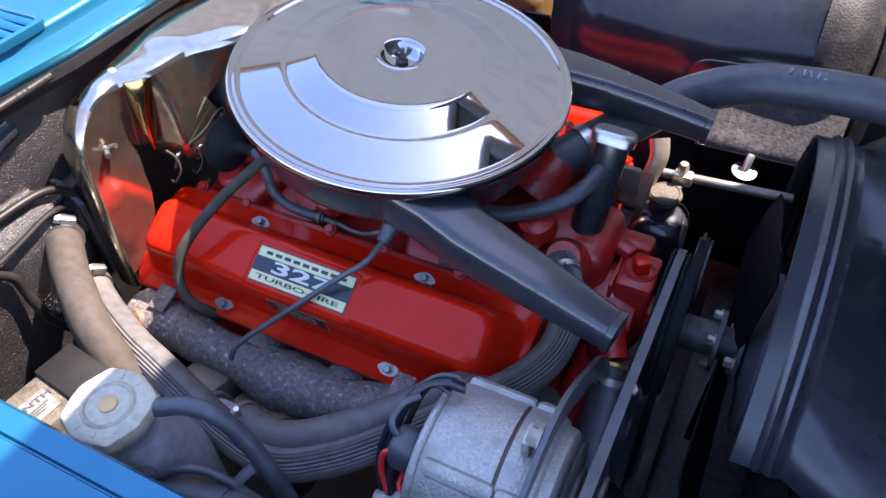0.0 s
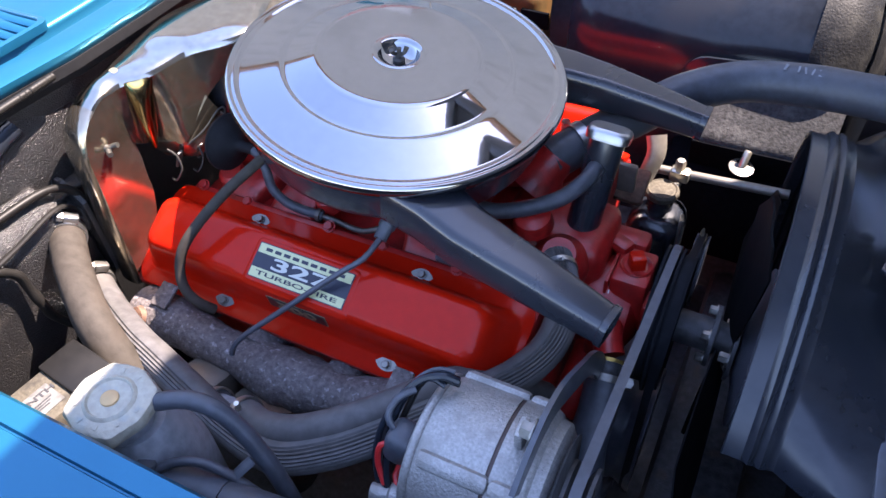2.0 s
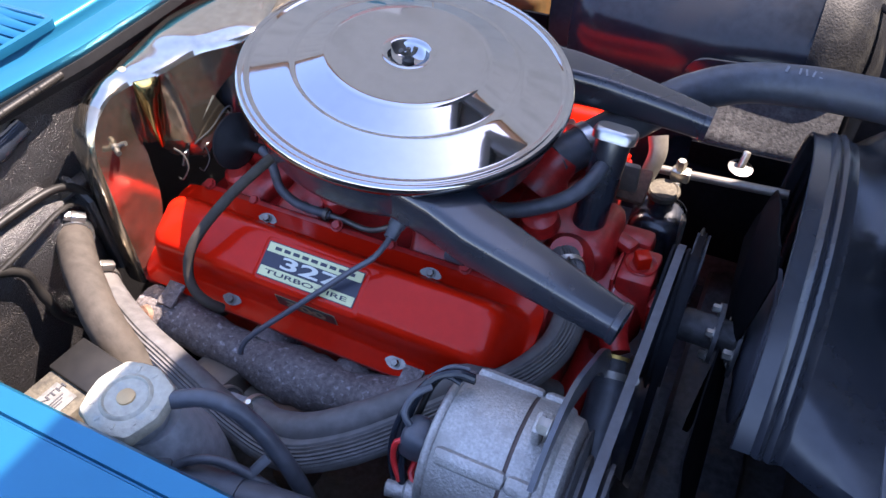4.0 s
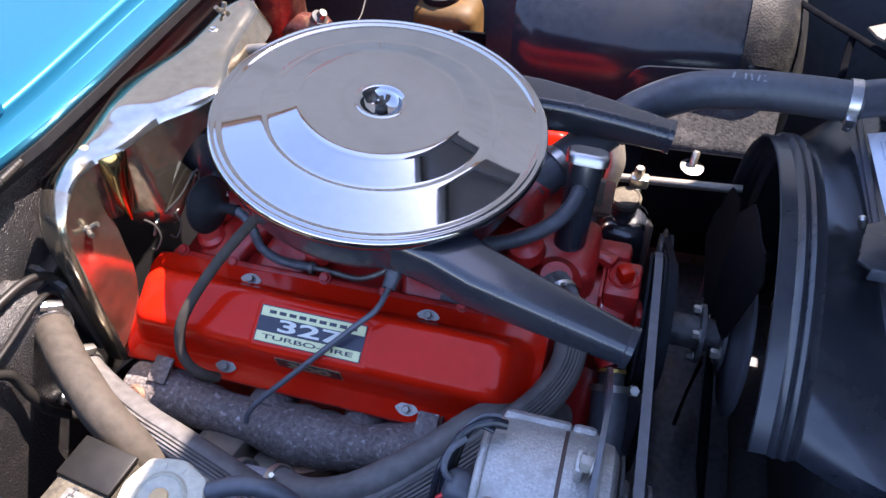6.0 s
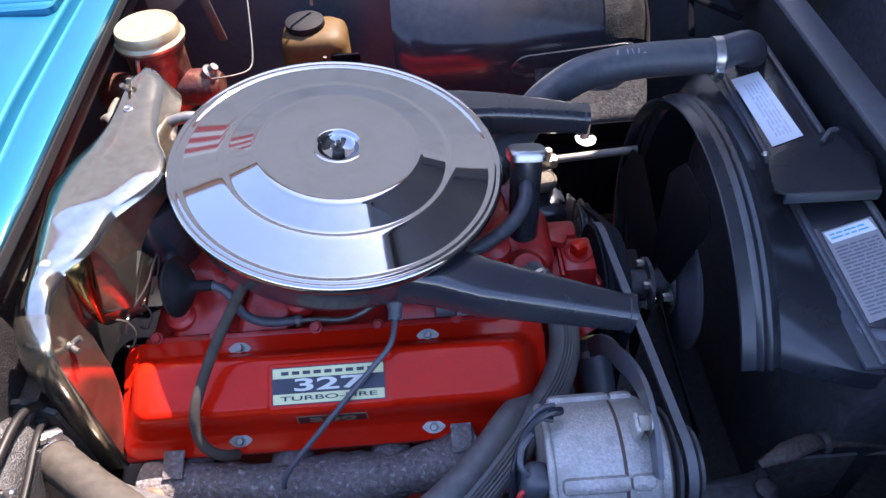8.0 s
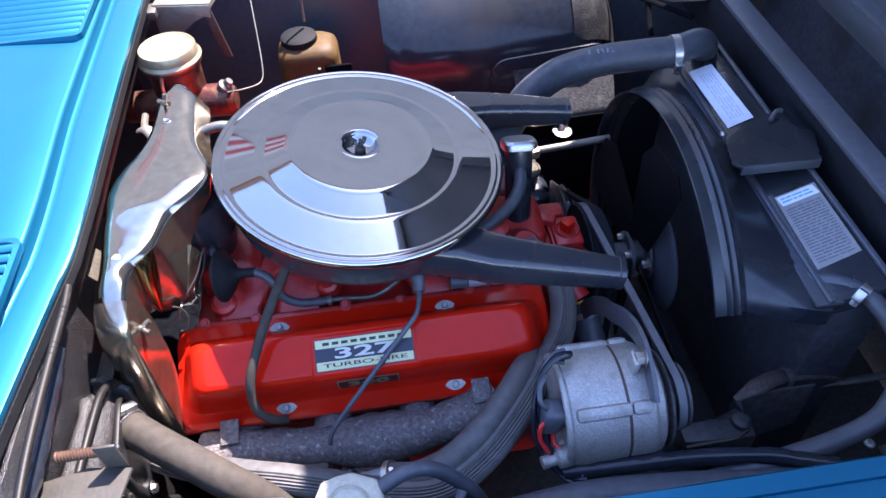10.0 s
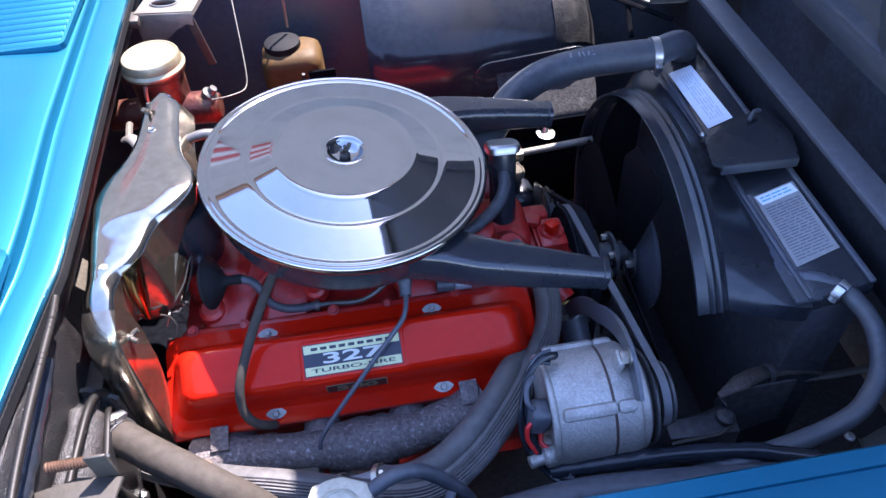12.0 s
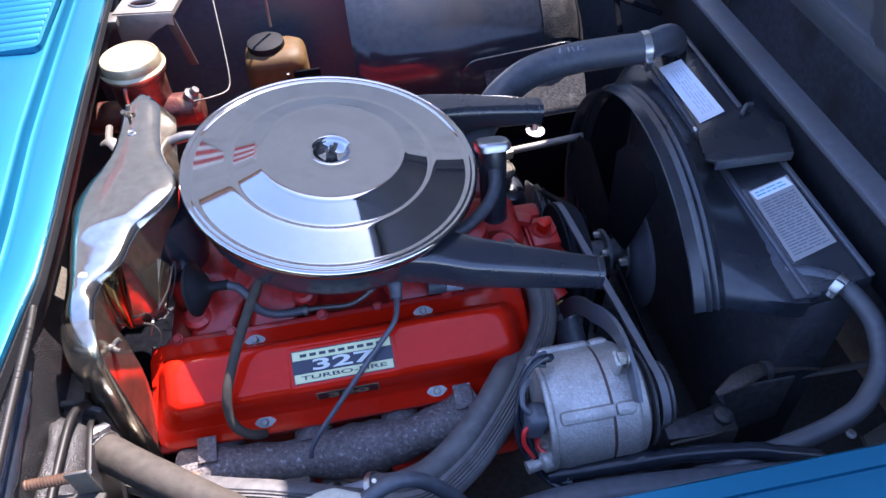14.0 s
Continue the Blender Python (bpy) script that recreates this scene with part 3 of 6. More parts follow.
part("crankcase", block((0.50, 0.30, 0.30), Matrix.Translation((0.0, 0, 0.50)), 0.02), RED_CAST, engine)
SL = radians(30.5)


def bank(side):
    """The frame of a cylinder head's top: x along the engine, y up the slope, z out of it."""
    m = Matrix.Translation((0, side * 0.218, 0.700))
    m = m @ Matrix(((1, 0, 0, 0), (0, -side * math.cos(SL), side * math.sin(SL), 0), (0, math.sin(SL), math.cos(SL), 0), (0, 0, 0, 1)))
    return m


for side in (-1, 1):
    m = bank(side)
    bm = block((0.475, 0.132, 0.11), m @ Matrix.Translation((0, 0.05, -0.0565)), 0.006)
    part("cylinder_head", bm, RED_CAST, engine)
# intake: valley plate, runners, plenum and front water passage
bm = block((0.44, 0.25, 0.06), Matrix.Translation((0.0, 0, 0.715)), 0.012)
block((0.20, 0.13, 0.07), Matrix.Translation((0.025, 0, 0.775)), 0.02, bm, 3)
part("intake_body", bm, RED_CAST, engine)
for side in (-1, 1):
    for x, w in ((-0.165, 0.055), (-0.085, 0.06), (0.10, 0.06), (0.175, 0.05)):
        bm = bmesh.new()
        loops = []
        for fx, y, z, wk, hk, tip in ((0.55, 0.030, 0.772, 0.9, 0.040, 0), (0.80, 0.062, 0.768, 0.95, 0.040, 18), (0.95, 0.092, 0.752, 1.0, 0.036, 38), (1.0, 0.112, 0.736, 1.12, 0.032, 48), (1.01, 0.124, 0.722, 1.2, 0.028, 52)):
            c, s = math.cos(radians(tip)), math.sin(radians(tip))
            loops.append([Vector((x * fx + u, side * (y + h * s), z + h * c)) for u, h in rrect(-w * wk / 2, w * wk / 2, -hk / 2, hk / 2, 0.011, 4)])
        loft(bm, loops)
        part("runner", bm, RED_CAST, engine, sharp=60)
    for k, x in enumerate((-0.20, -0.135, -0.02, 0.05, 0.14, 0.205)):
        part("intake_bolt", hexbolt((x, side * 0.118, 0.765 - 0.004 * (k % 2)), (0, side * 0.5, 0.85), 0.0058, 0.006, 1.25), RED_CAST, engine)
    part("intake_flange", block((0.43, 0.022, 0.018), Matrix.Translation((0, side * 0.121, 0.752)) @ Matrix.Rotation(side * -SL, 4, "X"), 0.005), RED_CAST, engine)
bm = block((0.13, 0.10, 0.075), Matrix.Translation((0.205, 0.02, 0.718)), 0.02, seg=3)
lathe([(0, 0), (0.036, 0), (0.034, 0.018), (0.026, 0.028), (0.022, 0.03), (0, 0.03)], 24, axis((0.232, 0.012, 0.722), (0, 0.1, 1)), bm)
lathe([(0, 0), (0.033, 0), (0.031, 0.02), (0.020, 0.034), (0.018, 0.045), (0, 0.045)], 24, axis((0.225, -0.035, 0.728), (0.1, -0.45, 0.9)), bm)
part("water_passage", bm, RED_CAST, engine)
# thermostat side toward the far hose
bm = lathe([(0, 0), (0.035, 0), (0.033, 0.02), (0.026, 0.03), (0.026, 0.05), (0, 0.05)], 24, axis((0.16, 0.035, 0.765), (0.35, 0.5, 0.6)))
part("thermostat_housing", bm, RED_CAST, engine)
# distributor hole area, rear of intake
part("rear_boss", block((0.09, 0.11, 0.07), Matrix.Translation((-0.165, -0.01, 0.765)), 0.02, seg=3), RED_CAST, engine)
for x, y, z, r in ((-0.175, -0.088, 0.757, 0.017), (-0.04, -0.085, 0.764, 0.014), (0.16, -0.075, 0.77, 0.018), (0.19, -0.03, 0.775, 0.02)):
    part("boss", lathe([(0, 0), (r * 1.15, 0), (r, 0.018), (r * 0.7, 0.022), (0, 0.022)], 18, axis((x, y, z), (0, -0.3, 1))), RED_CAST, engine)

# water pump
pump = thing("water_pump", (0.30, 0, 0.56), "red painted cast iron water pump on the front of the engine", "water pump")
bm = block((0.042, 0.058, 0.075), Matrix.Translation((0.302, 0.0, 0.690)), 0.006)
block((0.03, 0.10, 0.05), Matrix.Translation((0.287, -0.025, 0.655)), 0.012, bm, 3)
block((0.05, 0.03, 0.03), Matrix.Translation((0.283, 0.045, 0.715)), 0.008, bm)
lathe([(0, -0.05), (0.055, -0.05), (0.06, -0.02), (0.05, 0.01), (0.03, 0.02), (0, 0.02)], 28, axis((0.30, 0, 0.655), (1, 0, 0)), bm)
part("pump_body", bm, RED_CAST, pump)
part("bolt_recess", lathe([(0.0125, -0.002), (0.0175, 0.0), (0.0185, 0.002), (0.0175, 0.0035), (0.0150, 0.0025), (0.0125, 0.0005), (0.0125, -0.002)], 28, axis((0.303, 0.000, 0.7265), (0, 0, 1))), RED_CAST, pump)
part("top_bolt", block((0.0165, 0.0165, 0.018), Matrix.Translation((0.303, 0.000, 0.735)) @ Matrix.Rotation(radians(32), 4, "Z"), 0.002), RED, pump, "square-headed plug")
part("front_web", block((0.010, 0.030, 0.045), Matrix.Translation((0.325, -0.020, 0.680)) @ Matrix.Rotation(radians(12), 4, "Z"), 0.004), RED_CAST, pump)
part("top_ear", block((0.050, 0.020, 0.014), Matrix.Translation((0.268, 0.030, 0.728)) @ Matrix.Rotation(radians(-25), 4, "Z"), 0.005), RED_CAST, pump)
part("pump_arm", tube([(0.29, -0.03, 0.665), (0.297, -0.065, 0.672), (0.306, -0.083, 0.665)], 0.017, 16), RED_CAST, pump)
part("pump_leg", tube([(0.285, -0.02, 0.64), (0.283, -0.07, 0.61), (0.275, -0.11, 0.57)], 0.026, 16), RED_CAST, pump)
part("gasket", block((0.004, 0.066, 0.085), Matrix.Translation((0.279, 0.0, 0.682)), 0.001), RED_CAST, pump)
part("brass_ring", lathe([(0.014, 0), (0.0165, 0), (0.0165, 0.004), (0.014, 0.004)], 24, axis((0.307, -0.0855, 0.664), (0.1, -0.75, -0.5))), BRASS, pump)
part("spigot", lathe([(0, 0), (0.0145, 0), (0.0145, 0.035), (0, 0.035)], 24, axis((0.307, -0.088, 0.662), (0.1, -0.75, -0.5))), DARK_IRON, pump)
for k in range(3):
    a = radians(120 * k)
    part("pump_stud", hexbolt((0.282, 0.05 * math.cos(a), 0.655 + 0.05 * math.sin(a)), (1, 0, 0), 0.006, 0.01), STEEL, pump)
part("lower_hose", tube([(0.309, -0.105, 0.65), (0.312, -0.13, 0.63), (0.315, -0.17, 0.60), (0.34, -0.22, 0.55), (0.42, -0.25, 0.50), (0.53, -0.26, 0.46)], 0.021, 18), RUBBER, pump, "black bottom hose")
part("hose_clip", band((0.3085, -0.104, 0.6515), (0.1, -0.75, -0.5), 0.0212, 0.008), DULL_ZINC, pump)

# valve covers


def valve_cover(side):
    m = bank(side)
    cover = thing("valve_cover", m @ Vector((0, 0.05, 0)), ("red painted smooth steel valve cover") + (" with engine decals" if side < 0 else ""), "valve cover", "valve covers")
    secs = [(0.0, 0.236, -0.013, 0.114, 0.022), (0.0045, 0.236, -0.013, 0.114, 0.022), (0.0055, 0.2345, -0.0115, 0.1125, 0.021), (0.006, 0.229, 0.005, 0.098, 0.02),
            (0.0085, 0.2255, 0.0085, 0.0955, 0.019), (0.030, 0.2165, 0.0165, 0.092, 0.018), (0.046, 0.2085, 0.0225, 0.0885, 0.016), (0.0525, 0.2045, 0.026, 0.0865, 0.015),
            (0.0565, 0.1985, 0.030, 0.083, 0.014), (0.0578, 0.190, 0.036, 0.0785, 0.012), (0.0583, 0.17, 0.045, 0.07, 0.01)]
    bm = bmesh.new()
    loft(bm, [[m @ Vector((x, y, h)) for x, y in rrect(-w, w, y0, y1, r, 6)] for h, w, y0, y1, r in secs])
    shell = part("shell", bm, RED, cover, sharp=50)
    for x in (-0.106, 0.106):
        for v in (0.0, 0.1014):
            b = hexbolt(m @ Vector((x, v, 0.0065)), m.to_3x3() @ Vector((0, 0, 1)), 0.0044, 0.0055, 1.25)
            part("cover_bolt", b, DULL_ZINC, cover)
            w = [(0.0128 * math.copysign(abs(math.cos(a)) ** 1.0, math.cos(a)), 0.0070 * math.sin(a) * (1 - 0.55 * abs(math.cos(a)) ** 3)) for a in [2 * math.pi * k / 24 for k in range(24)]]
            part("spreader", plate(w, 0.0016, m @ Matrix.Translation((x, v + (0.0005 if v == 0 else -0.0005), 0.0052))), DULL_ZINC, cover, "zinc plated spreader washer")
    part("gasket", plate(rrect(-0.234, 0.234, -0.011, 0.112, 0.02), 0.003, m @ Matrix.Translation((0, 0, -0.0025))), DECAL_BLACK, cover)
    return cover, shell, m


cover_near, shell, CM = valve_cover(-1)
valve_cover(1)
# decals: raised surround and printed plate
DM = CM @ Matrix.Translation((0.001, 0.0535, 0.0585))
s = bmesh.new()
loft(s, [[DM @ Vector((x, y, h)) for x, y in rrect(-0.060 - o, 0.060 + o, -0.0205 - o, 0.0195 + o, 0.002 + o)] for o, h in ((0.008, -0.003), (0.003, 0.0002), (0.001, 0.0006), (0.0, 0.0005))])
part("decal_seat", s, RED, cover_near)
decal = part("decal", plate(rrect(-0.0590, 0.0590, -0.0198, 0.0188, 0.001), 0.0004, DM @ Matrix.Translation((0, 0, 0.0007))), NAVY, cover_near, "navy decal with cream bands and lettering")
for y0, y1 in ((0.0075, 0.0178), (-0.0188, -0.0085)):
    part("decal_band", plate(rrect(-0.0578, 0.0578, y0, y1, 0.0006), 0.0002, DM @ Matrix.Translation((0, 0, 0.0012))), CREAM, decal, "cream band")
words("327", 0.0125, DM @ Matrix.Translation((-0.0005, -0.0005, 0.0016)), SILVER_INK, decal, "number_327", 2.85, 0.0002, 0.03)
words("TURBO-FIRE", 0.0047, DM @ Matrix.Translation((0, -0.0136, 0.0018)), NAVY, decal, "wording", 2.85, 0.0002, 0.015)
for k in range(9):
    part("brand_bar", block((0.0078, 0.0036, 0.0004), DM @ Matrix.Translation((-0.0450 + 0.01125 * k, 0.0126, 0.0016)), 0), NAVY, decal)
# small plate on the lower flank
LN = CM @ Matrix.Translation((0.0, 0.0185, 0.0335)) @ Matrix.Rotation(radians(70), 4, "X")
badge = part("power_plate", plate(rrect(-0.036, 0.036, -0.0085, 0.0085, 0.001), 0.0008, LN @ Matrix.Translation((0, 0, 0.0008))), DECAL_BLACK, cover_near, "small black and gold plate")
part("plate_edge", plate(rrect(-0.0375, 0.0375, -0.010, 0.010, 0.001), 0.0006, LN @ Matrix.Translation((0, 0, 0.0004))), DECAL_GOLD, badge)
words("300", 0.0112, LN @ Matrix.Translation((0, 0, 0.002)), DECAL_GOLD, badge, "number_300", 2.2, 0.0002, 0.03)

# ---- air cleaner ----
AN = Vector((0.130, -0.042, 0.99)).normalized()
AX = Vector((1, 0, -0.13)).normalized()
AY = AN.cross(AX).normalized()
AX = AY.cross(AN).normalized()
AC = Vector((0.0249, -0.0107, 0.9188))
AM = Matrix.Translation(AC) @ Matrix(((AX.x, AY.x, AN.x, 0), (AX.y, AY.y, AN.y, 0), (AX.z, AY.z, AN.z, 0), (0, 0, 0, 1)))
cleaner = thing("air_cleaner", AC - Vector((0, 0, 0.1)), "round air cleaner with a chrome lid and two black snorkels", "air cleaner")
lid_prof = [(0, 0.0085), (0.008, 0.0085), (0.0165, 0.0095), (0.0205, 0.0165), (0.0225, 0.0195), (0.0265, 0.0205), (0.0275, 0.0200), (0.031, 0.0203), (0.05, 0.0204),
            (0.080, 0.0203), (0.0855, 0.0202), (0.0880, 0.0196), (0.0895, 0.0188), (0.0905, 0.01846), (0.105, 0.0135), (0.1145, 0.01014), (0.1155, 0.0098), (0.1180, 0.0094), (0.1205, 0.0098), (0.1225, 0.0096), (0.126, 0.0088), (0.127, 0.00855),
            (0.145, 0.0040), (0.162, -0.00035), (0.163, -0.0006), (0.1655, -0.0008), (0.1672, 0.0006), (0.1690, 0.0010), (0.1705, 0.0002), (0.1718, -0.0004), (0.1738, 0.0012), (0.1760, 0.0008),
            (0.1778, -0.0016), (0.1780, -0.006), (0.1765, -0.0105), (0.1745, -0.0105), (0.1735, -0.006), (0.160, -0.006), (0, 0.004)]
lid = part("lid", lathe(lid_prof, 160, AM), CHROME, cleaner, "mirror chrome pressed lid", sharp=80)
bm = lathe([(0, 0), (0.0065, 0), (0.0065, 0.003), (0.0038, 0.005), (0.0034, 0.009), (0, 0.009)], 18, AM @ Matrix.Translation((0, 0, 0.0085)))
for sgn in (-1, 1):
    tube([AM @ Vector((sgn * 0.002, 0.0, 0.0165)), AM @ Vector((sgn * 0.0045, sgn * 0.004, 0.0185)), AM @ Vector((sgn * 0.0055, sgn * 0.006, 0.0235))], lambda t: 0.0018 + 0.0009 * t, 10, 0.002, bm)
tube([AM @ Vector((0, 0, 0.012)), AM @ Vector((0, 0, 0.0245))], 0.0024, 10, 0.003, bm)
part("wing_nut", bm, DULL_STEEL, cleaner, "dark steel wing nut")
part("base_pan", lathe([(0, -0.062), (0.06, -0.075), (0.10, -0.066), (0.150, -0.064), (0.160, -0.058), (0.163, -0.05), (0.163, -0.012), (0.170, -0.0095), (0.170, -0.0075), (0, -0.0075)], 96, AM), BLACK_ENAMEL, cleaner, "black painted pan")


def snorkel(centre):
    """A tapered inlet horn that leaves the pan's flank: stations of plan place, width and floor and roof heights."""
    bm = bmesh.new()
    loops = []
    pts = [Vector((c[0], c[1], 0)) for c in centre]
    for i, (x, y, w, z0, z1) in enumerate(centre):
        d = (pts[min(i + 1, len(pts) - 1)] - pts[max(0, i - 1)]).normalized() if i < 8 else (pts[7] - pts[6]).normalized()
        s = Vector((-d.y, d.x, 0))
        loops.append([AM @ (pts[i] + s * u + Vector((0, 0, z))) for u, z in rrect(-w / 2, w / 2, z0, z1, min(0.0105, w * 0.4), 5)])
    loft(bm, loops)
    return bm


def horn(line):
    w = (0.075, 0.068, 0.058, 0.052, 0.046, 0.041, 0.036, 0.0335)
    z0 = (-0.063, -0.063, -0.063, -0.063, -0.062, -0.0615, -0.060, -0.0595)
    z1 = (-0.014, -0.014, -0.0155, -0.018, -0.0205, -0.0235, -0.026, -0.0275)
    rows_ = [(*line[k], w[k], z0[k], z1[k]) for k in range(8)]
    x, y = line[7]
    dx, dy = (line[7][0] - line[6][0]), (line[7][1] - line[6][1])
    q = math.hypot(dx, dy)
    dx, dy = dx / q, dy / q
    rows_ += [(x + dx * 0.001, y + dy * 0.001, 0.0355, -0.0605, -0.0265), (x + dx * 0.007, y + dy * 0.007, 0.0355, -0.0605, -0.0265), (x + dx * 0.007, y + dy * 0.007, 0.030, -0.058, -0.029), (x - dx * 0.05, y - dy * 0.05, 0.030, -0.058, -0.029)]
    return rows_


part("snorkel", snorkel(horn([(0.02, -0.108), (0.065, -0.116), (0.11, -0.128), (0.150, -0.142), (0.19, -0.150), (0.235, -0.158), (0.275, -0.166), (0.2945, -0.1695)])), BLACK_ENAMEL, cleaner, "black tapered inlet snorkel", sharp=45)
part("snorkel", snorkel(horn([(0.02, 0.105), (0.065, 0.112), (0.11, 0.124), (0.150, 0.134), (0.19, 0.138), (0.235, 0.139), (0.28, 0.138), (0.303, 0.137)])), BLACK_ENAMEL, cleaner, "black tapered inlet snorkel", sharp=45)

carb = thing("carburettor", (0.025, 0, 0.80), "dull metal carburettor under the air cleaner", "carburettor")
part("carb_body", block((0.13, 0.12, 0.06), Matrix.Translation((0.025, 0.0, 0.83)), 0.012, seg=3), ALU_TANK, carb)
part("carb_bowl", block((0.05, 0.10, 0.045), Matrix.Translation((0.11, 0.0, 0.835)), 0.012, seg=3), ALU_TANK, carb)
part("linkage", tube([(-0.03, -0.07, 0.815), (0.02, -0.078, 0.82), (0.075, -0.072, 0.815)], 0.003, 8), STEEL, carb)
part("lever", block((0.012, 0.004, 0.035), Matrix.Translation((0.03, -0.078, 0.82)) @ Matrix.Rotation(radians(25), 4, "Y"), 0.001), STEEL, carb)

# ---- ignition shield ----
shield = thing("ignition_shield", (-0.22, -0.05, 0.80), "old chrome ignition shield with clips over the distributor", "ignition shield")
# one folded sheet: for each station the back edge, the front edge and the foot of the front face
SHEET = [((-0.220, 0.149), (-0.196, 0.149), 0.9425, None), ((-0.230, 0.132), (-0.187, 0.134), 0.9432, None), ((-0.232, 0.110), (-0.1845, 0.110), 0.9415, None), ((-0.234, 0.080), (-0.183, 0.080), 0.9392, None),
         ((-0.238, 0.052), (-0.180, 0.052), 0.9370, None), ((-0.247, 0.026), (-0.172, 0.027), 0.9352, None), ((-0.259, 0.004), (-0.162, 0.006), 0.9338, None),
         ((-0.269, -0.020), (-0.1555, -0.014), 0.9325, (-0.158, -0.013, 0.915)), ((-0.273, -0.042), (-0.1565, -0.033), 0.9315, (-0.160, -0.034, 0.905)), ((-0.272, -0.058), (-0.170, -0.054), 0.9308, (-0.174, -0.055, 0.893)),
         ((-0.2705, -0.070), (-0.186, -0.072), 0.9302, (-0.183, -0.069, 0.882)), ((-0.270, -0.080), (-0.196, -0.083), 0.9288, (-0.190, -0.081, 0.870)), ((-0.270, -0.096), (-0.203, -0.099), 0.9268, (-0.197, -0.101, 0.848)), ((-0.268, -0.117), (-0.208, -0.117), 0.9248, (-0.204, -0.119, 0.829)),
         ((-0.267, -0.128), (-0.2135, -0.129), 0.9238, (-0.222, -0.126, 0.828)), ((-0.266, -0.136), (-0.2195, -0.1385), 0.9230, (-0.240, -0.133, 0.830)), ((-0.2655, -0.143), (-0.2255, -0.1455), 0.9225, (-0.239, -0.144, 0.834)),
         ((-0.265, -0.151), (-0.2305, -0.1525), 0.9215, (-0.2375, -0.153, 0.840)), ((-0.265, -0.163), (-0.2335, -0.164), 0.9200, (-0.236, -0.159, 0.845))]
LEG = [((-0.178, 0.9175), (-0.160, 0.838)), ((-0.193, 0.911), (-0.160, 0.832)), ((-0.207, 0.901), (-0.160, 0.825)), ((-0.216, 0.889), (-0.161, 0.815)), ((-0.2225, 0.868), (-0.162, 0.80)), ((-0.2245, 0.84), (-0.162, 0.785)),
       ((-0.226, 0.81), (-0.165, 0.77)), ((-0.228, 0.785), (-0.169, 0.755)), ((-0.229, 0.747), (-0.178, 0.735)), ((-0.2295, 0.724), (-0.190, 0.72)), ((-0.231, 0.70), (-0.210, 0.695)), ((-0.2315, 0.684), (-0.228, 0.683))]
rows = []
for k, (b, f, z, foot) in enumerate(SHEET):
    B, F = Vector((*b, z)), Vector((*f, z))
    foot = Vector(foot) if foot else F + Vector((0.013, 0, -0.030))
    out = (F - B).normalized()
    crown = 0.0052 if k < 12 else 0.0034
    row = [B - out * 0.003 + Vector((0, 0, -0.026)), B - out * 0.002 + Vector((0, 0, -0.008)), B + Vector((0, 0, -0.0018)), B + out * 0.006 + Vector((0, 0, crown * 0.35)), B.lerp(F, 0.4) + Vector((0, 0, crown)), B.lerp(F, 0.7) + Vector((0, 0, crown * 0.8)),
           F - out * 0.0085 + Vector((0, 0, crown * 0.35)), F - out * 0.0028 + Vector((0, 0, -0.0012)), F + Vector((0, 0, -0.0062))]
    dent = {14: 0.3, 15: 1.0, 16: 0.3}.get(k, 0)
    for q in (0.12, 0.3, 0.5, 0.7, 0.85, 1.0):
        row.append(row[8].lerp(foot, q) + Vector((-0.011, 0.003, 0)) * dent * (1 - q) * min(1, q / 0.12))
    rows.append(row)
for (fy, fz), (iy, iz) in LEG:
    F, foot = Vector((-0.2345, fy, fz)), Vector((-0.2345, iy, iz))
    push = (F - foot).normalized()
    B = Vector((-0.2655, fy, fz)) - push * 0.002
    row = [B + Vector((-0.009, 0, 0)) - push * 0.026, B + Vector((-0.007, 0, 0)) - push * 0.009, B + Vector((-0.002, 0, 0)) - push * 0.002, B + Vector((0.004, 0, 0)) + push * 0.001, B.lerp(F, 0.4) + push * 0.0022, B.lerp(F, 0.7) + push * 0.002,
           F + Vector((-0.006, 0, 0)) + push * 0.001, F + Vector((-0.0018, 0, 0)) - push * 0.001, F - push * 0.004]
    row += [row[8].lerp(foot, q) for q in (0.12, 0.3, 0.5, 0.7, 0.85, 1.0)]
    rows.append(row)
fine = []
for k in range(len(rows) - 1):
    q = [rows[min(max(k + d, 0), len(rows) - 1)] for d in (-1, 0, 1, 2)]
    for s in (0.0, 0.25, 0.5, 0.75):
        fine.append([0.5 * (2 * b + (c - a) * s + (2 * a - 5 * b + 4 * c - d) * s * s + (3 * b - 3 * c + d - a) * s ** 3) for a, b, c, d in zip(*q)])
fine.append(rows[-1])
part("top_sheet", sheet([r[:9] for r in fine[:81]], 0.0022), CHROME_OLD, shield, sharp=60)
part("leg_edge", sheet([r[:9] for r in fine[80:]], 0.0022), TARNISHED, shield, "dulled brassy edge", sharp=60)
part("front_face", sheet([r[8:] for r in fine], 0.0022), TARNISHED, shield, "dulled brassy front face", sharp=45)
part("end_lip", sheet([[rows[0][c] + Vector((0, 0.0015, 0)), rows[0][c] + Vector((0, 0.004, -0.012)), rows[0][c] + Vector((0, 0.004, -0.026 if c else -0.012))] for c in range(1, 9)], 0.002), CHROME_OLD, shield)
bm = bmesh.new()
loops = []
tn, ts = Vector((0.845, -0.535, 0)), Vector((0.535, 0.845, 0))
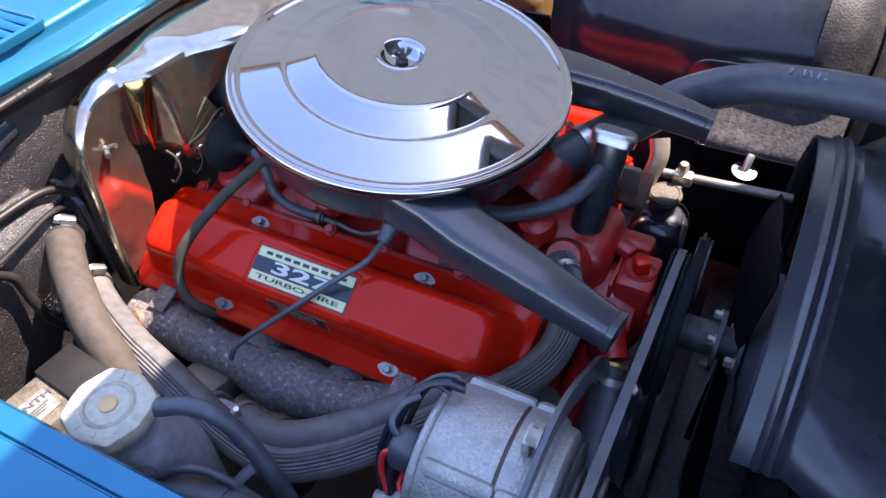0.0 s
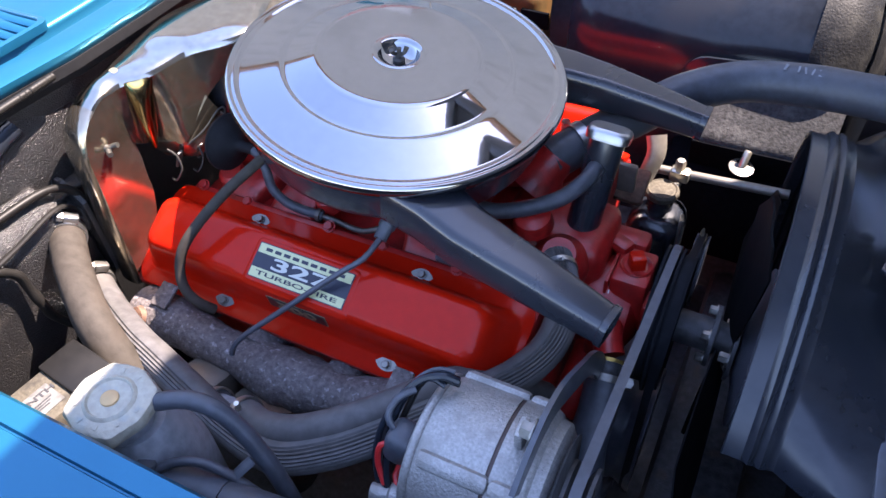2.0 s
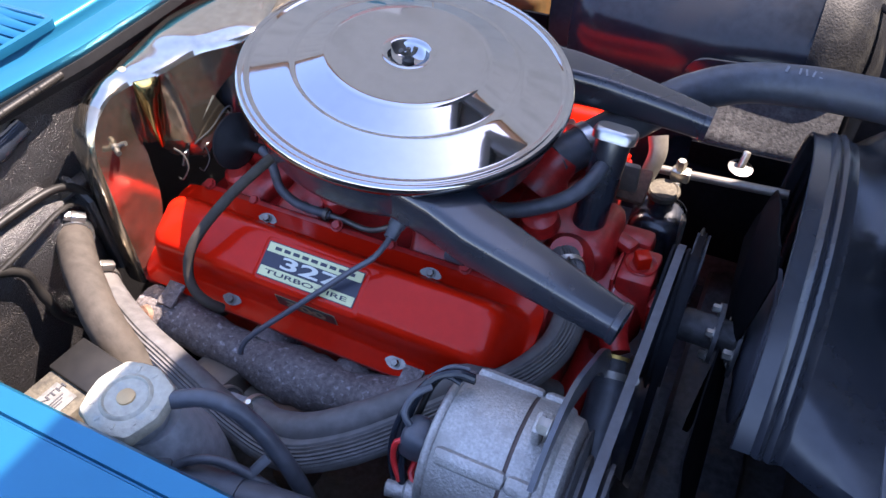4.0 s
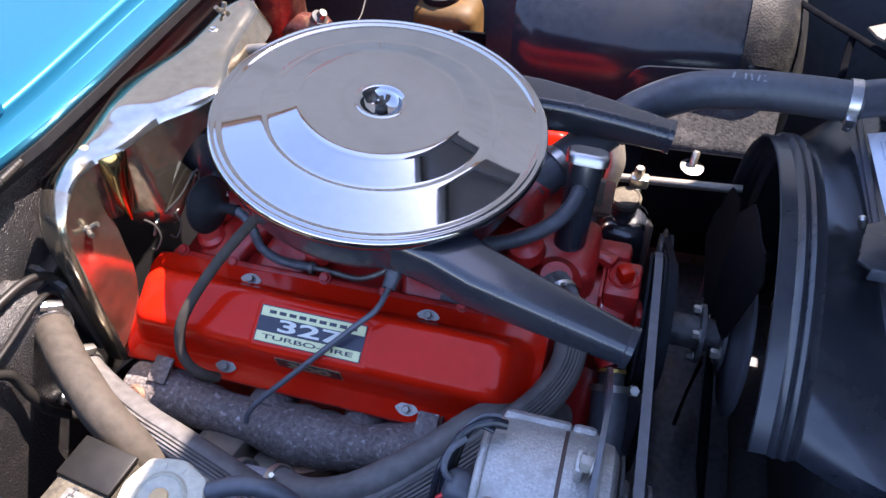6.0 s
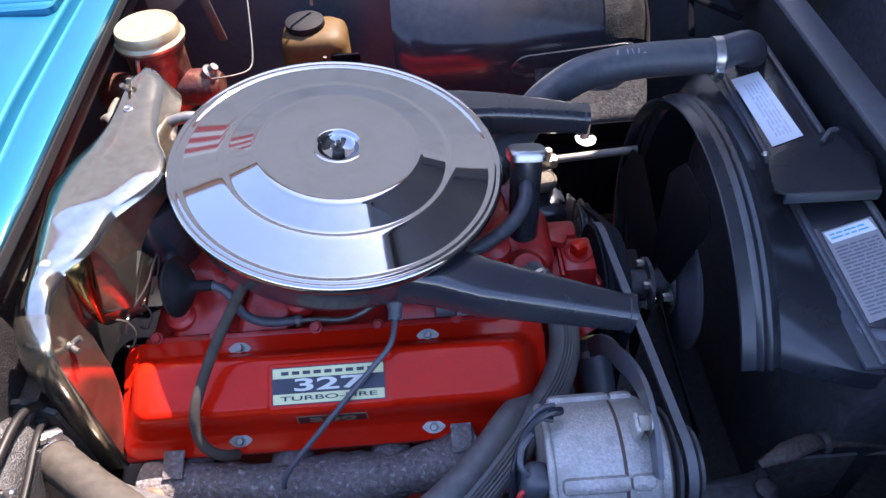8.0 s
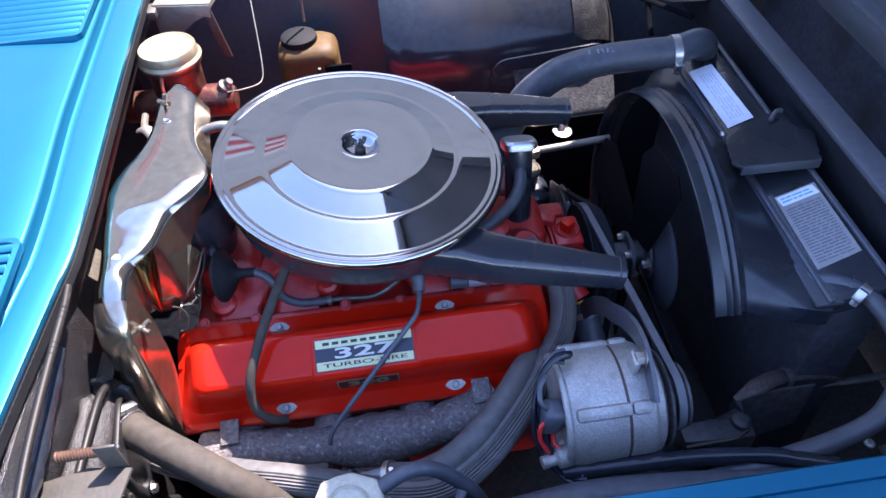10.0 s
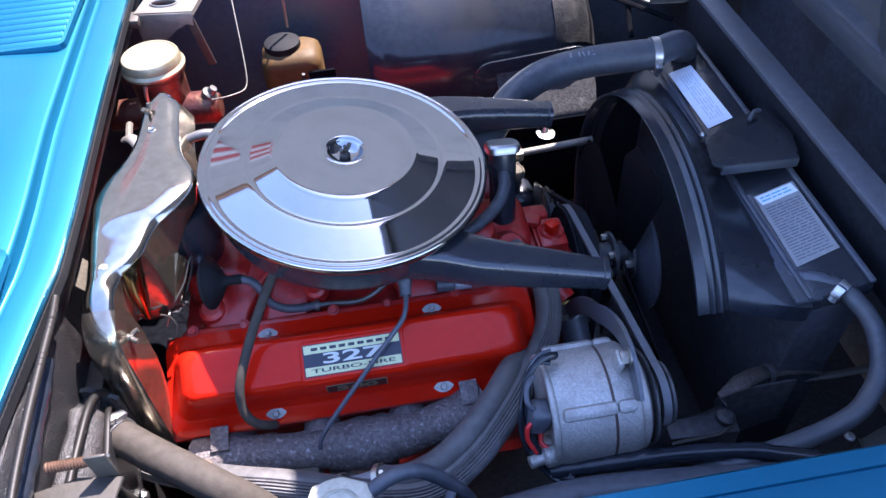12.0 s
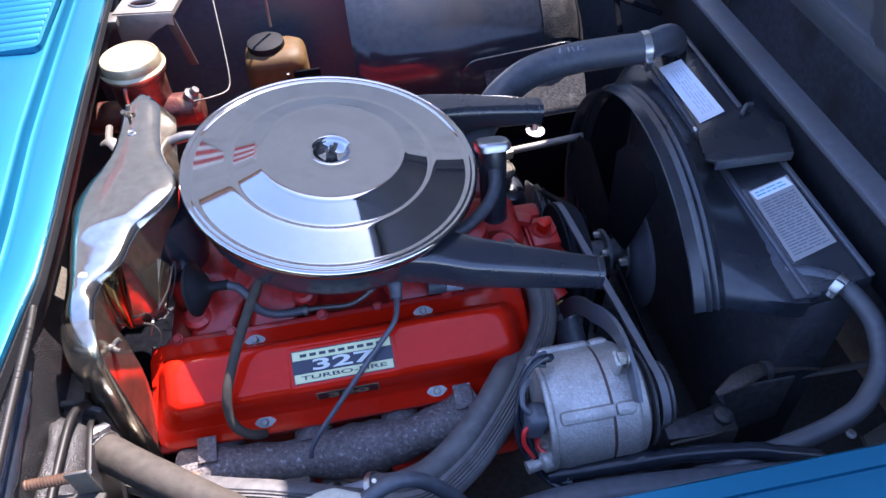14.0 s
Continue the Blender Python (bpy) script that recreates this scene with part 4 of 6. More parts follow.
for z, w, d, bx, by in ((0.9185, 0.0150, 0.0015, -0.2205, -0.1375), (0.910, 0.0140, 0.0055, -0.2215, -0.1380), (0.895, 0.0125, 0.0075, -0.2235, -0.1385), (0.875, 0.0105, 0.0075, -0.2260, -0.1390), (0.855, 0.0080, 0.0065, -0.2285, -0.1395), (0.840, 0.0055, 0.0050, -0.2300, -0.1398), (0.828, 0.0020, 0.0020, -0.2310, -0.1400)):
    c = Vector((bx, by, z))
    loops.append([c + ts * (w * math.cos(a)) + tn * (d * math.sin(a) if a <= math.pi else -0.0015) for a in [math.pi * k / 12 for k in range(13)] + [math.pi * 1.2, math.pi * 1.8]])
loft(bm, loops)
part("embossed_tongue", bm, GOLD_CHROME, shield, "brassy embossed tongue", sharp=50)
wm = axis((-0.2345, -0.195, 0.864), (1, 0, 0.1), 20) @ Matrix.Scale(0.52, 4)
bm = lathe([(0, 0), (0.009, 0), (0.006, 0.004), (0.0055, 0.012), (0, 0.012)], 16, wm)
for sgn in (-1, 1):
    tube([wm @ Vector((sgn * 0.003, 0, 0.007)), wm @ Vector((sgn * 0.009, 0, 0.012)), wm @ Vector((sgn * 0.013, 0.0, 0.021))], 0.003, 10, 0.003, bm)
part("wing_nut", bm, DULL_STEEL, shield, "dull wing nut")
wm = axis((-0.222, 0.112, 0.9445), (0, -0.07, 1), 65) @ Matrix.Scale(0.5, 4)
bm = lathe([(0, 0), (0.009, 0), (0.006, 0.004), (0.0055, 0.012), (0, 0.012)], 16, wm)
for sgn in (-1, 1):
    tube([wm @ Vector((sgn * 0.003, 0, 0.007)), wm @ Vector((sgn * 0.009, 0, 0.012)), wm @ Vector((sgn * 0.013, 0.0, 0.021))], 0.003, 10, 0.003, bm)
part("wing_nut", bm, DULL_STEEL, shield, "dull wing nut")
part("dimple", lathe([(0, 0.0002), (0.002, 0.0003), (0.0042, 0.0011), (0.0055, 0.0004), (0.006, -0.001), (0, -0.001)], 20, axis((-0.214, 0.074, 0.9438), (0.05, -0.07, 1))), CHROME_OLD, shield)
part("rivet", lathe([(0, 0), (0.006, 0), (0.005, 0.0025), (0, 0.003)], 16, axis((-0.247, -0.143, 0.9235), (0, -0.3, 1))), GOLD_ZINC, shield)
for k in range(2):
    y = -0.112 - 0.024 * k
    part("spring_clip", tube([(-0.207 - 0.012 * k, y, 0.826), (-0.200 - 0.012 * k, y + 0.004, 0.816), (-0.196 - 0.012 * k, y + 0.002, 0.800), (-0.202 - 0.012 * k, y - 0.006, 0.786), (-0.212 - 0.012 * k, y - 0.003, 0.784)], 0.0012, 8), DULL_STEEL, shield)
    part("clip_tongue", block((0.003, 0.008, 0.026), Matrix.Translation((-0.205 - 0.012 * k, y + 0.010, 0.806)) @ Matrix.Rotation(radians(25), 4, "Y"), 0.001), DULL_ZINC, shield)
part("lower_flap", sheet([[Vector(q), Vector(q) + Vector((0.003, 0.005, -0.014)), Vector(q) + Vector((0.002, 0.014, -0.030))] for q in ((-0.244, -0.135, 0.832), (-0.223, -0.126, 0.830), (-0.206, -0.118, 0.831), (-0.199, -0.100, 0.850), (-0.190, -0.082, 0.872))], 0.002), TARNISHED, shield)
part("wire_loop", tube([(-0.205, -0.118, 0.824), (-0.190, -0.100, 0.838), (-0.180, -0.080, 0.856), (-0.180, -0.070, 0.850), (-0.186, -0.078, 0.830), (-0.196, -0.092, 0.812)], 0.0011, 8), DULL_STEEL, shield)

dist = thing("distributor", (-0.19, -0.01, 0.78), "dark distributor with a round vacuum canister", "distributor")
part("housing", lathe([(0, 0), (0.045, 0), (0.05, 0.02), (0.055, 0.05), (0.05, 0.09), (0, 0.095)], 28, axis((-0.20, -0.01, 0.80), (0, 0, 1))), BLACK_ENAMEL, dist)
vm = axis((-0.166, -0.094, 0.824), (0.98, -0.12, 0.1))
part("vacuum_canister", lathe([(0, 0), (0.031, 0), (0.0335, 0.0015), (0.0335, 0.0045), (0.0305, 0.006), (0.026, 0.011), (0.017, 0.017), (0.009, 0.022), (0.0062, 0.026), (0.0062, 0.045), (0, 0.045)], 36, vm), STRIP_RUBBER, dist, "dark vacuum canister")
part("advance_arm", block((0.07, 0.012, 0.003), Matrix.Translation((-0.175, -0.055, 0.825)) @ Matrix.Rotation(radians(-45), 4, "Z"), 0.001), STEEL, dist)

# ---- exhaust manifold ----
exhaust = thing("exhaust_manifold", (0.0, -0.26, 0.62), "heat-stained grey and rusty iron exhaust manifold", "exhaust manifold")


def log_r(t):
    return 0.0285 + 0.0030 * math.cos(t * math.pi * 4.0) - 0.0045 * math.exp(-((t - 0.40) / 0.07) ** 2) + 0.0045 * math.exp(-((t - 0.62) / 0.10) ** 2)


bm = tube([(-0.212, -0.247, 0.667), (-0.17, -0.252, 0.671), (-0.09, -0.256, 0.667), (0.0, -0.257, 0.663), (0.08, -0.254, 0.671), (0.135, -0.247, 0.683), (0.158, -0.241, 0.689)], log_r, 22, 0.008, flat=0.95, wob=0.10)
part("log", bm, IRON, exhaust, sharp=70)
for x in (-0.165, -0.055, 0.055, 0.135):
    part("port", tube([(x, -0.248, 0.668), (x, -0.214, 0.662), (x, -0.179, 0.642)], 0.024, 16, 0.01, wob=0.06), IRON, exhaust)
for x, z in ((-0.175, 0.702), (0.135, 0.716)):
    part("tab", block((0.022, 0.030, 0.004), Matrix.Translation((x, -0.244, z + 0.004)) @ Matrix.Rotation(radians(18), 4, "X"), 0.001), IRON, exhaust)
part("end_plug", lathe([(0, 0), (0.013, 0), (0.0115, 0.006), (0.005, 0.008), (0, 0.005)], 18, axis((-0.195, -0.271, 0.687), (-0.2, -0.75, 0.6))), RUST, exhaust, "rusty plug")
part("end_bolt", hexbolt((-0.225, -0.261, 0.654), (-0.3, -0.9, 0.3), 0.008, 0.01), RUST, exhaust)
part("outlet", tube([(0.0, -0.265, 0.65), (0.0, -0.275, 0.60), (-0.02, -0.27, 0.50), (-0.06, -0.25, 0.40)], 0.034, 18), RUST, exhaust)

starter = thing("heat_shield_box", (-0.06, -0.29, 0.60), "greenish grey metal shield below the exhaust manifold", "metal shield")
bm = block((0.055, 0.06, 0.05), Matrix.Translation((-0.088, -0.292, 0.645)) @ Matrix.Rotation(radians(-20), 4, "X"), 0.008)
part("rear_box", bm, TAN_STEEL, starter)
part("front_box", block((0.062, 0.055, 0.045), Matrix.Translation((-0.022, -0.300, 0.632)) @ Matrix.Rotation(radians(-20), 4, "X"), 0.008), TAN_STEEL, starter)
part("screw", hexbolt((-0.035, -0.318, 0.66), (0, -0.3, 0.9), 0.005, 0.012), STEEL, starter)

# spark plug leads and pipes on the near bank
single("vent_hose", tube([(-0.055, -0.085, 0.872), (-0.070, -0.110, 0.860), (-0.085, -0.135, 0.848), (-0.104, -0.172, 0.830), (-0.121, -0.206, 0.807), (-0.1315, -0.228, 0.785), (-0.134, -0.240, 0.762), (-0.130, -0.2465, 0.745), (-0.122, -0.2485, 0.733), (-0.113, -0.246, 0.722), (-0.107, -0.238, 0.708)], 0.0057, 14, wob=0.04),
       RUBBER_DUSTY, "weathered grey rubber hose looped over the valve cover", "hose")
wire = thing("dipstick_tube", (0.0, -0.23, 0.70), "thin grey dipstick tube crossing the valve cover", "dipstick tube")
part("stem", tube([(0.075, -0.150, 0.822), (0.0745, -0.160, 0.818), (0.069, -0.182, 0.811), (0.05, -0.200, 0.799), (0.0, -0.234, 0.758), (-0.04, -0.262, 0.725), (-0.052, -0.272, 0.710), (-0.054, -0.276, 0.700)], 0.0031, 12), SHEEN_GREY, wire)
part("collar", lathe([(0, 0), (0.007, 0), (0.0075, 0.012), (0.009, 0.014), (0.009, 0.022), (0, 0.022)], 16, axis((0.0745, -0.157, 0.818), (0.05, 0.6, 0.3))), RUBBER, wire)
fuel = thing("fuel_pipe", (-0.04, -0.10, 0.75), "black hose joined to a dull bent fuel pipe", "fuel pipe")
part("hose", tube([(-0.128, -0.0985, 0.828), (-0.112, -0.103, 0.826), (-0.101, -0.110, 0.812), (-0.095, -0.114, 0.793), (-0.080, -0.114, 0.778), (-0.06, -0.110, 0.769), (-0.036, -0.106, 0.766)], 0.0055, 12), RUBBER, fuel)
part("pipe", tube([(-0.045, -0.107, 0.766), (-0.02, -0.106, 0.764), (0.01, -0.108, 0.763), (0.03, -0.108, 0.770), (0.055, -0.100, 0.785), (0.07, -0.08, 0.80)], 0.0034, 10), GREY_ZINC, fuel, "dull metal pipe")
part("clip", band((-0.04, -0.107, 0.766), (1, 0, 0), 0.006, 0.005), GREY_ZINC, fuel)
coil = thing("condenser", (0.155, -0.10, 0.765), "small silver and black canister beside the intake", "canister")
part("can", lathe([(0, -0.025), (0.010, -0.025), (0.0105, -0.02), (0.0105, 0.02), (0.009, 0.025), (0, 0.025)], 18, axis((0.165, -0.112, 0.775), (1, 0, -0.05))), ALU_TANK, coil)
part("strap", band((0.165, -0.112, 0.775), (1, 0, -0.05), 0.0106, 0.006, 0), STEEL, coil)
part("boot", lathe([(0, 0), (0.011, 0), (0.011, 0.022), (0, 0.022)], 16, axis((0.117, -0.112, 0.777), (1, 0, -0.05))), RUBBER, coil)

# ---- oil filler ----
filler = thing("oil_filler", (0.232, 0.012, 0.73), "black oil filler tube with a chrome cap", "oil filler")
F0, F1 = Vector((0.232, 0.010, 0.735)), Vector((0.239, 0.054, 0.845))
fd = (F1 - F0).normalized()
part("tube", lathe([(0, 0), (0.019, 0), (0.019, 0.085), (0.0195, 0.09), (0.0195, 0.12), (0, 0.12)], 28, axis(F0, fd)), BLACK_ENAMEL, filler)
CM2 = axis(F1, fd) @ Matrix.Rotation(radians(12), 4, "Z")
bm = bmesh.new()
loft(bm, [[CM2 @ Vector((x, y, h)) for x, y in rrect(-0.0235 - o, 0.0235 + o, -0.0195 - o, 0.0195 + o, r, 6)] for h, o, r in ((0.0, -0.003, 0.012), (0.001, 0.0, 0.012), (0.0095, 0.0005, 0.012), (0.0125, -0.001, 0.012), (0.0140, -0.0035, 0.011), (0.0135, -0.006, 0.010))])
cap = part("cap", bm, STEEL, filler, "bright lobed metal cap")
part("red_mark", block((0.0006, 0.019, 0.0065), CM2 @ Matrix.Translation((-0.0241, 0.0, 0.0052)), 0), CAP_RED, cap, "worn red mark")
part("breather_hose", tube([(0.236, 0.028, 0.825), (0.232, 0.005, 0.822), (0.215, -0.02, 0.812), (0.185, -0.042, 0.805), (0.15, -0.055, 0.80), (0.11, -0.058, 0.805), (0.08, -0.04, 0.82)], 0.0088, 14), RUBBER, filler)
part("hose_nipple", lathe([(0, 0), (0.008, 0), (0.008, 0.02), (0, 0.02)], 14, axis((0.237, 0.045, 0.822), (0, -1, 0.1))), BLACK, filler)

# ---- top radiator hose ----
top_hose = thing("top_hose", (0.38, 0.2, 0.80), "large black rubber top radiator hose with a clamp", "radiator hose")
part("hose", tube([(0.175, 0.055, 0.795), (0.205, 0.095, 0.805), (0.245, 0.150, 0.815), (0.290, 0.205, 0.825), (0.345, 0.238, 0.835), (0.41, 0.246, 0.842), (0.47, 0.243, 0.846), (0.537, 0.238, 0.848)], 0.0245, 24, 0.008, wob=0.01), RUBBER, top_hose)
part("clamp", band((0.527, 0.2385, 0.848), (1, -0.06, 0.03), 0.0248, 0.012, 1, 200), STEEL, top_hose)
part("elbow", tube([(0.530, 0.240, 0.848), (0.558, 0.250, 0.850), (0.584, 0.267, 0.840), (0.597, 0.280, 0.815), (0.60, 0.285, 0.785)], 0.0225, 20), BLACK, top_hose, "black radiator neck")
part("rear_clamp", band((0.200, 0.088, 0.804), (0.6, 0.75, 0.15), 0.0248, 0.012), STEEL, top_hose)
for k, (x, w) in enumerate(((0.388, 0.004), (0.402, 0.003), (0.409, 0.003), (0.417, 0.003), (0.425, 0.006))):
    part("chalk_mark", block((w * 0.7, 0.009, 0.0006), Matrix.Translation((x, 0.2375, 0.8655)) @ Matrix.Rotation(radians(20), 4, "X") @ Matrix.Rotation(radians(12 * (k % 3 - 1)), 4, "Z"), 0), CHALK, top_hose)

# ---- alternator and belts ----
alt = thing("alternator", (0.255, -0.335, 0.70), "grey cast aluminium alternator with a dark seam", "alternator")
AL = Vector((0.015, -0.309, 0.762))


def cyl_x(prof, seg=56, at=AL):
    """A turned shape about a line along the engine: profile of (radius, x)."""
    return lathe([(r, x) for r, x in prof], seg, Matrix.Translation(at) @ Matrix.Rotation(radians(90), 4, "Y"))



def lugs(x, w, mate):
    for a in (40, 128, 220, 310):
        t = radians(a)
        part("lug", block((w, 0.015, 0.019), Matrix.Translation(AL + Vector((x, 0.0615 * math.cos(t), 0.0615 * math.sin(t)))) @ Matrix.Rotation(t - math.pi / 2, 4, "X"), 0.005), ALU, mate)


bm = cyl_x([(0, 0.194), (0.050, 0.194), (0.060, 0.197), (0.0640, 0.203), (0.0655, 0.210), (0.0660, 0.258), (0, 0.258)])
rear = part("rear_housing", bm, ALU, alt)
lugs(0.233, 0.060, rear)
part("seam", cyl_x([(0, 0.258), (0.0650, 0.258), (0.0650, 0.2615), (0, 0.2615)]), SEAM, alt, "dark stator seam")
bm = cyl_x([(0, 0.2615), (0.0660, 0.2615), (0.0660, 0.286), (0.064, 0.290), (0.0605, 0.292), (0.0590, 0.300), (0.050, 0.306), (0.02, 0.308), (0, 0.308)])
front = part("front_housing", bm, ALU, alt)
lugs(0.2735, 0.022, front)
part("strap_ear", block((0.008, 0.020, 0.030), Matrix.Translation(AL + Vector((0.2735, 0.0, 0.072))) @ Matrix.Rotation(radians(5), 4, "X"), 0.006), ALU, front)
part("foot", block((0.04, 0.03, 0.04), Matrix.Translation(AL + Vector((0.285, 0.0, -0.075))), 0.008), ALU, front)
for k in range(10):
    t = radians(36 * k)
    part("vent", block((0.0015, 0.012, 0.02), Matrix.Translation(AL + Vector((0.1955, 0.04 * math.cos(t), 0.04 * math.sin(t)))) @ Matrix.Rotation(t, 4, "X"), 0.0004), DECAL_BLACK, rear)
part("adjust_bolt", hexbolt((0.2975, -0.311, 0.846), (-1, 0, 0.1), 0.0075, 0.010, 1.5), DULL_ZINC, alt)
line = smooth_path([Vector(p) for p in ((0.303, -0.100, 0.655), (0.303, -0.135, 0.715), (0.303, -0.174, 0.762), (0.303, -0.205, 0.788), (0.3035, -0.232, 0.812), (0.3025, -0.270, 0.838), (0.3015, -0.300, 0.845), (0.3005, -0.326, 0.838), (0.2995, -0.350, 0.822))], 0.006)
bm = bmesh.new()
loops = []
for k, p in enumerate(line):
    d = line[min(k + 1, len(line) - 1)] - line[max(k - 1, 0)]
    n = Vector((0, -d.z, d.y)).normalized() * 0.0122
    loops.append([p + n + Vector((0.0022, 0, 0)), p + n * 0.96 - Vector((0.0022, 0, 0)), p - n * 0.96 - Vector((0.0022, 0, 0)), p - n + Vector((0.0022, 0, 0))])
loft(bm, loops)
part("adjusting_strap", bm, BLACK, alt, "dark slotted steel strap")
part("plug", block((0.026, 0.030, 0.038), Matrix.Translation((0.196, -0.335, 0.797)) @ Matrix.Rotation(radians(14), 4, "Y"), 0.010, seg=4), RUBBER, alt, "black plug")
part("red_lead", tube([(0.199, -0.341, 0.778), (0.196, -0.351, 0.768), (0.205, -0.361, 0.765)], 0.003, 8), WIRE_RED, alt, "red lead")
part("rear_boss", block((0.030, 0.036, 0.034), Matrix.Translation((0.212, -0.352, 0.745)) @ Matrix.Rotation(radians(30), 4, "X"), 0.010, seg=4), ALU, alt)
part("rear_rim", tube([AL + Vector((0.196, 0.060 * math.cos(a), 0.060 * math.sin(a))) for a in [radians(20 + 10 * k) for k in range(19)]], 0.0042, 10, 0.006), ALU, alt)
part("terminal", lathe([(0, 0), (0.012, 0), (0.012, 0.012), (0.007, 0.015), (0.007, 0.03), (0, 0.03)], 16, axis((0.210, -0.361, 0.757), (-1, -0.2, 0))), ALU, alt)
for k in range(4):
    o = Vector((0.0035 * math.cos(1.9 * k), 0.0035 * math.sin(2.3 * k), 0.004 * math.sin(1.1 * k + 1)))
    way = [(0.222, -0.288, 0.834), (0.206, -0.292, 0.836), (0.192, -0.301, 0.832), (0.183, -0.320, 0.812), (0.180, -0.341, 0.783), (0.186, -0.360, 0.756), (0.205, -0.376, 0.738), (0.225, -0.386, 0.742)]
    part("lead", tube([Vector(p) + o * (1 + 0.9 * math.sin(1.7 * i + k)) for i, p in enumerate(way)], 0.0027 if k else 0.0036, 9, 0.004, wob=0.15), (BLACK_GLOSS, RUBBER, BLACK_GLOSS, SHEATH)[k], alt)
part("plug_lead", tube([(0.192, -0.336, 0.812), (0.184, -0.332, 0.822), (0.186, -0.318, 0.830), (0.196, -0.306, 0.832)], 0.0030, 9, 0.004), RUBBER, alt)
part("plug_lead", tube([(0.190, -0.342, 0.800), (0.182, -0.346, 0.798), (0.181, -0.352, 0.780), (0.190, -0.360, 0.764)], 0.0026, 9, 0.004), WIRE_RED, alt, "red lead")


def pulley(at, r, w=0.022, groove=0.010):
    h = w / 2
    return lathe([(0, -h), (r * 0.5, -h), (r * 0.55, -h + 0.003), (r * 0.9, -h + 0.003), (r, -h), (r, -h + 0.003), (r - groove, -0.003), (r - groove, 0.003), (r, h - 0.003), (r, h), (r * 0.9, h - 0.003), (r * 0.55, h - 0.003), (r * 0.5, h), (0, h)], 48,
                 axis(at, (1, 0, 0)))


BX = 0.338
wp = Vector((BX, 0.0, 0.655))
ap = Vector((BX, -0.316, 0.770))
cp = Vector((BX, 0.0, 0.425))
part("pulley", pulley(ap, 0.036), DARK_IRON, alt, "dark steel pulley")
part("cooling_disc", lathe([(0, 0), (0.053, 0), (0.055, 0.002), (0.03, 0.006), (0, 0.006)], 36, axis((0.322, -0.314, 0.768), (1, 0, 0))), DARK_IRON, alt, "dark finned disc")
pp = thing("pump_pulley", (BX, 0, 0.57), "black steel water pump pulley", "pulley")
part("rim", pulley(wp, 0.086, 0.020), DEEP, pp)
part("second_groove", pulley(wp + Vector((0.017, 0, 0)), 0.080, 0.014), DEEP, pp)
part("shaft", lathe([(0, 0), (0.02, 0), (0.02, 0.07), (0, 0.07)], 20, axis((0.335, 0, 0.655), (1, 0, 0))), DARK_IRON, pp)
kp = thing("crank_pulley", (BX, 0, 0.33), "black steel crankshaft pulley", "pulley")
part("rim", pulley(cp, 0.088, 0.05), BLACK, kp)


def belt(wheels, x, w=0.011, t=0.008):
    """A V-belt in a plane across the engine, round wheels given in turn (y, z, radius), all inside it."""
    from_pts = []
    n = len(wheels)
    for i in range(n):
        (y0, z0, r0), (y1, z1, r1), (y2, z2, r2) = wheels[i - 1], wheels[i], wheels[(i + 1) % n]

        def out(ya, za, ra, yb, zb, rb):
            d = Vector((yb - ya, zb - za))
            L = d.length
            d /= L
            k = (ra - rb) / L
            nrm2 = Vector((d.y, -d.x))
            return nrm2 * math.sqrt(max(0, 1 - k * k)) + d * k
        a = out(y0, z0, r0, y1, z1, r1)
        b = out(y1, z1, r1, y2, z2, r2)
        a0, b0 = math.atan2(a.y, a.x), math.atan2(b.y, b.x)
        while b0 < a0:
            b0 += 2 * math.pi
        m = max(3, int((b0 - a0) / 0.12))
        for k in range(m + 1):
            g = a0 + (b0 - a0) * k / m
            from_pts.append((y1 + r1 * math.cos(g), z1 + r1 * math.sin(g), math.cos(g), math.sin(g)))
    bm = bmesh.new()
    rings = []
    for y, z, c, s in from_pts:
        rings.append([bm.verts.new((x + dx, y + c * dr, z + s * dr)) for dx, dr in ((-w / 2, 0.002), (w / 2, 0.002), (w / 2 * 0.7, -t + 0.002), (-w / 2 * 0.7, -t + 0.002))])
    for i in range(len(rings)):
        a, b = rings[i], rings[(i + 1) % len(rings)]
        for k in range(4):
            bm.faces.new((a[k], a[(k + 1) % 4], b[(k + 1) % 4], b[k]))
    return bm


single("drive_belt", belt([(0.0, 0.425, 0.088), (0.0, 0.655, 0.086), (-0.316, 0.770, 0.036)], BX, 0.0090), BELT, "black rubber alternator drive belt", "drive belt", "drive belts")
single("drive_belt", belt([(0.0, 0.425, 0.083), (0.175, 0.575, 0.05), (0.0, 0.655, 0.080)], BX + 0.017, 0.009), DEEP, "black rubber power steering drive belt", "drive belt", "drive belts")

# ---- power steering pump and steering parts on the far side ----
ps = thing("steering_pump", (0.30, 0.19, 0.52), "black power steering pump with a dusty filler cap", "steering pump")
part("reservoir", block((0.075, 0.085, 0.13), Matrix.Translation((0.290, 0.195, 0.585)), 0.025, seg=4), BLACK_ENAMEL, ps)
part("neck", lathe([(0, 0), (0.018, 0), (0.018, 0.03), (0, 0.03)], 20, axis((0.289, 0.199, 0.645), (0, 0, 1))), BLACK_ENAMEL, ps)
part("cap", lathe([(0, 0), (0.021, 0), (0.022, 0.003), (0.022, 0.008), (0.019, 0.011), (0.017, 0.0095), (0.006, 0.010), (0, 0.010)], 30, axis((0.289, 0.199, 0.670), (0, -0.05, 1))), TAN_DUST, ps, "dusty metal cap")
part("pulley", pulley((0.356, 0.175, 0.575), 0.05, 0.018), BLACK, ps)
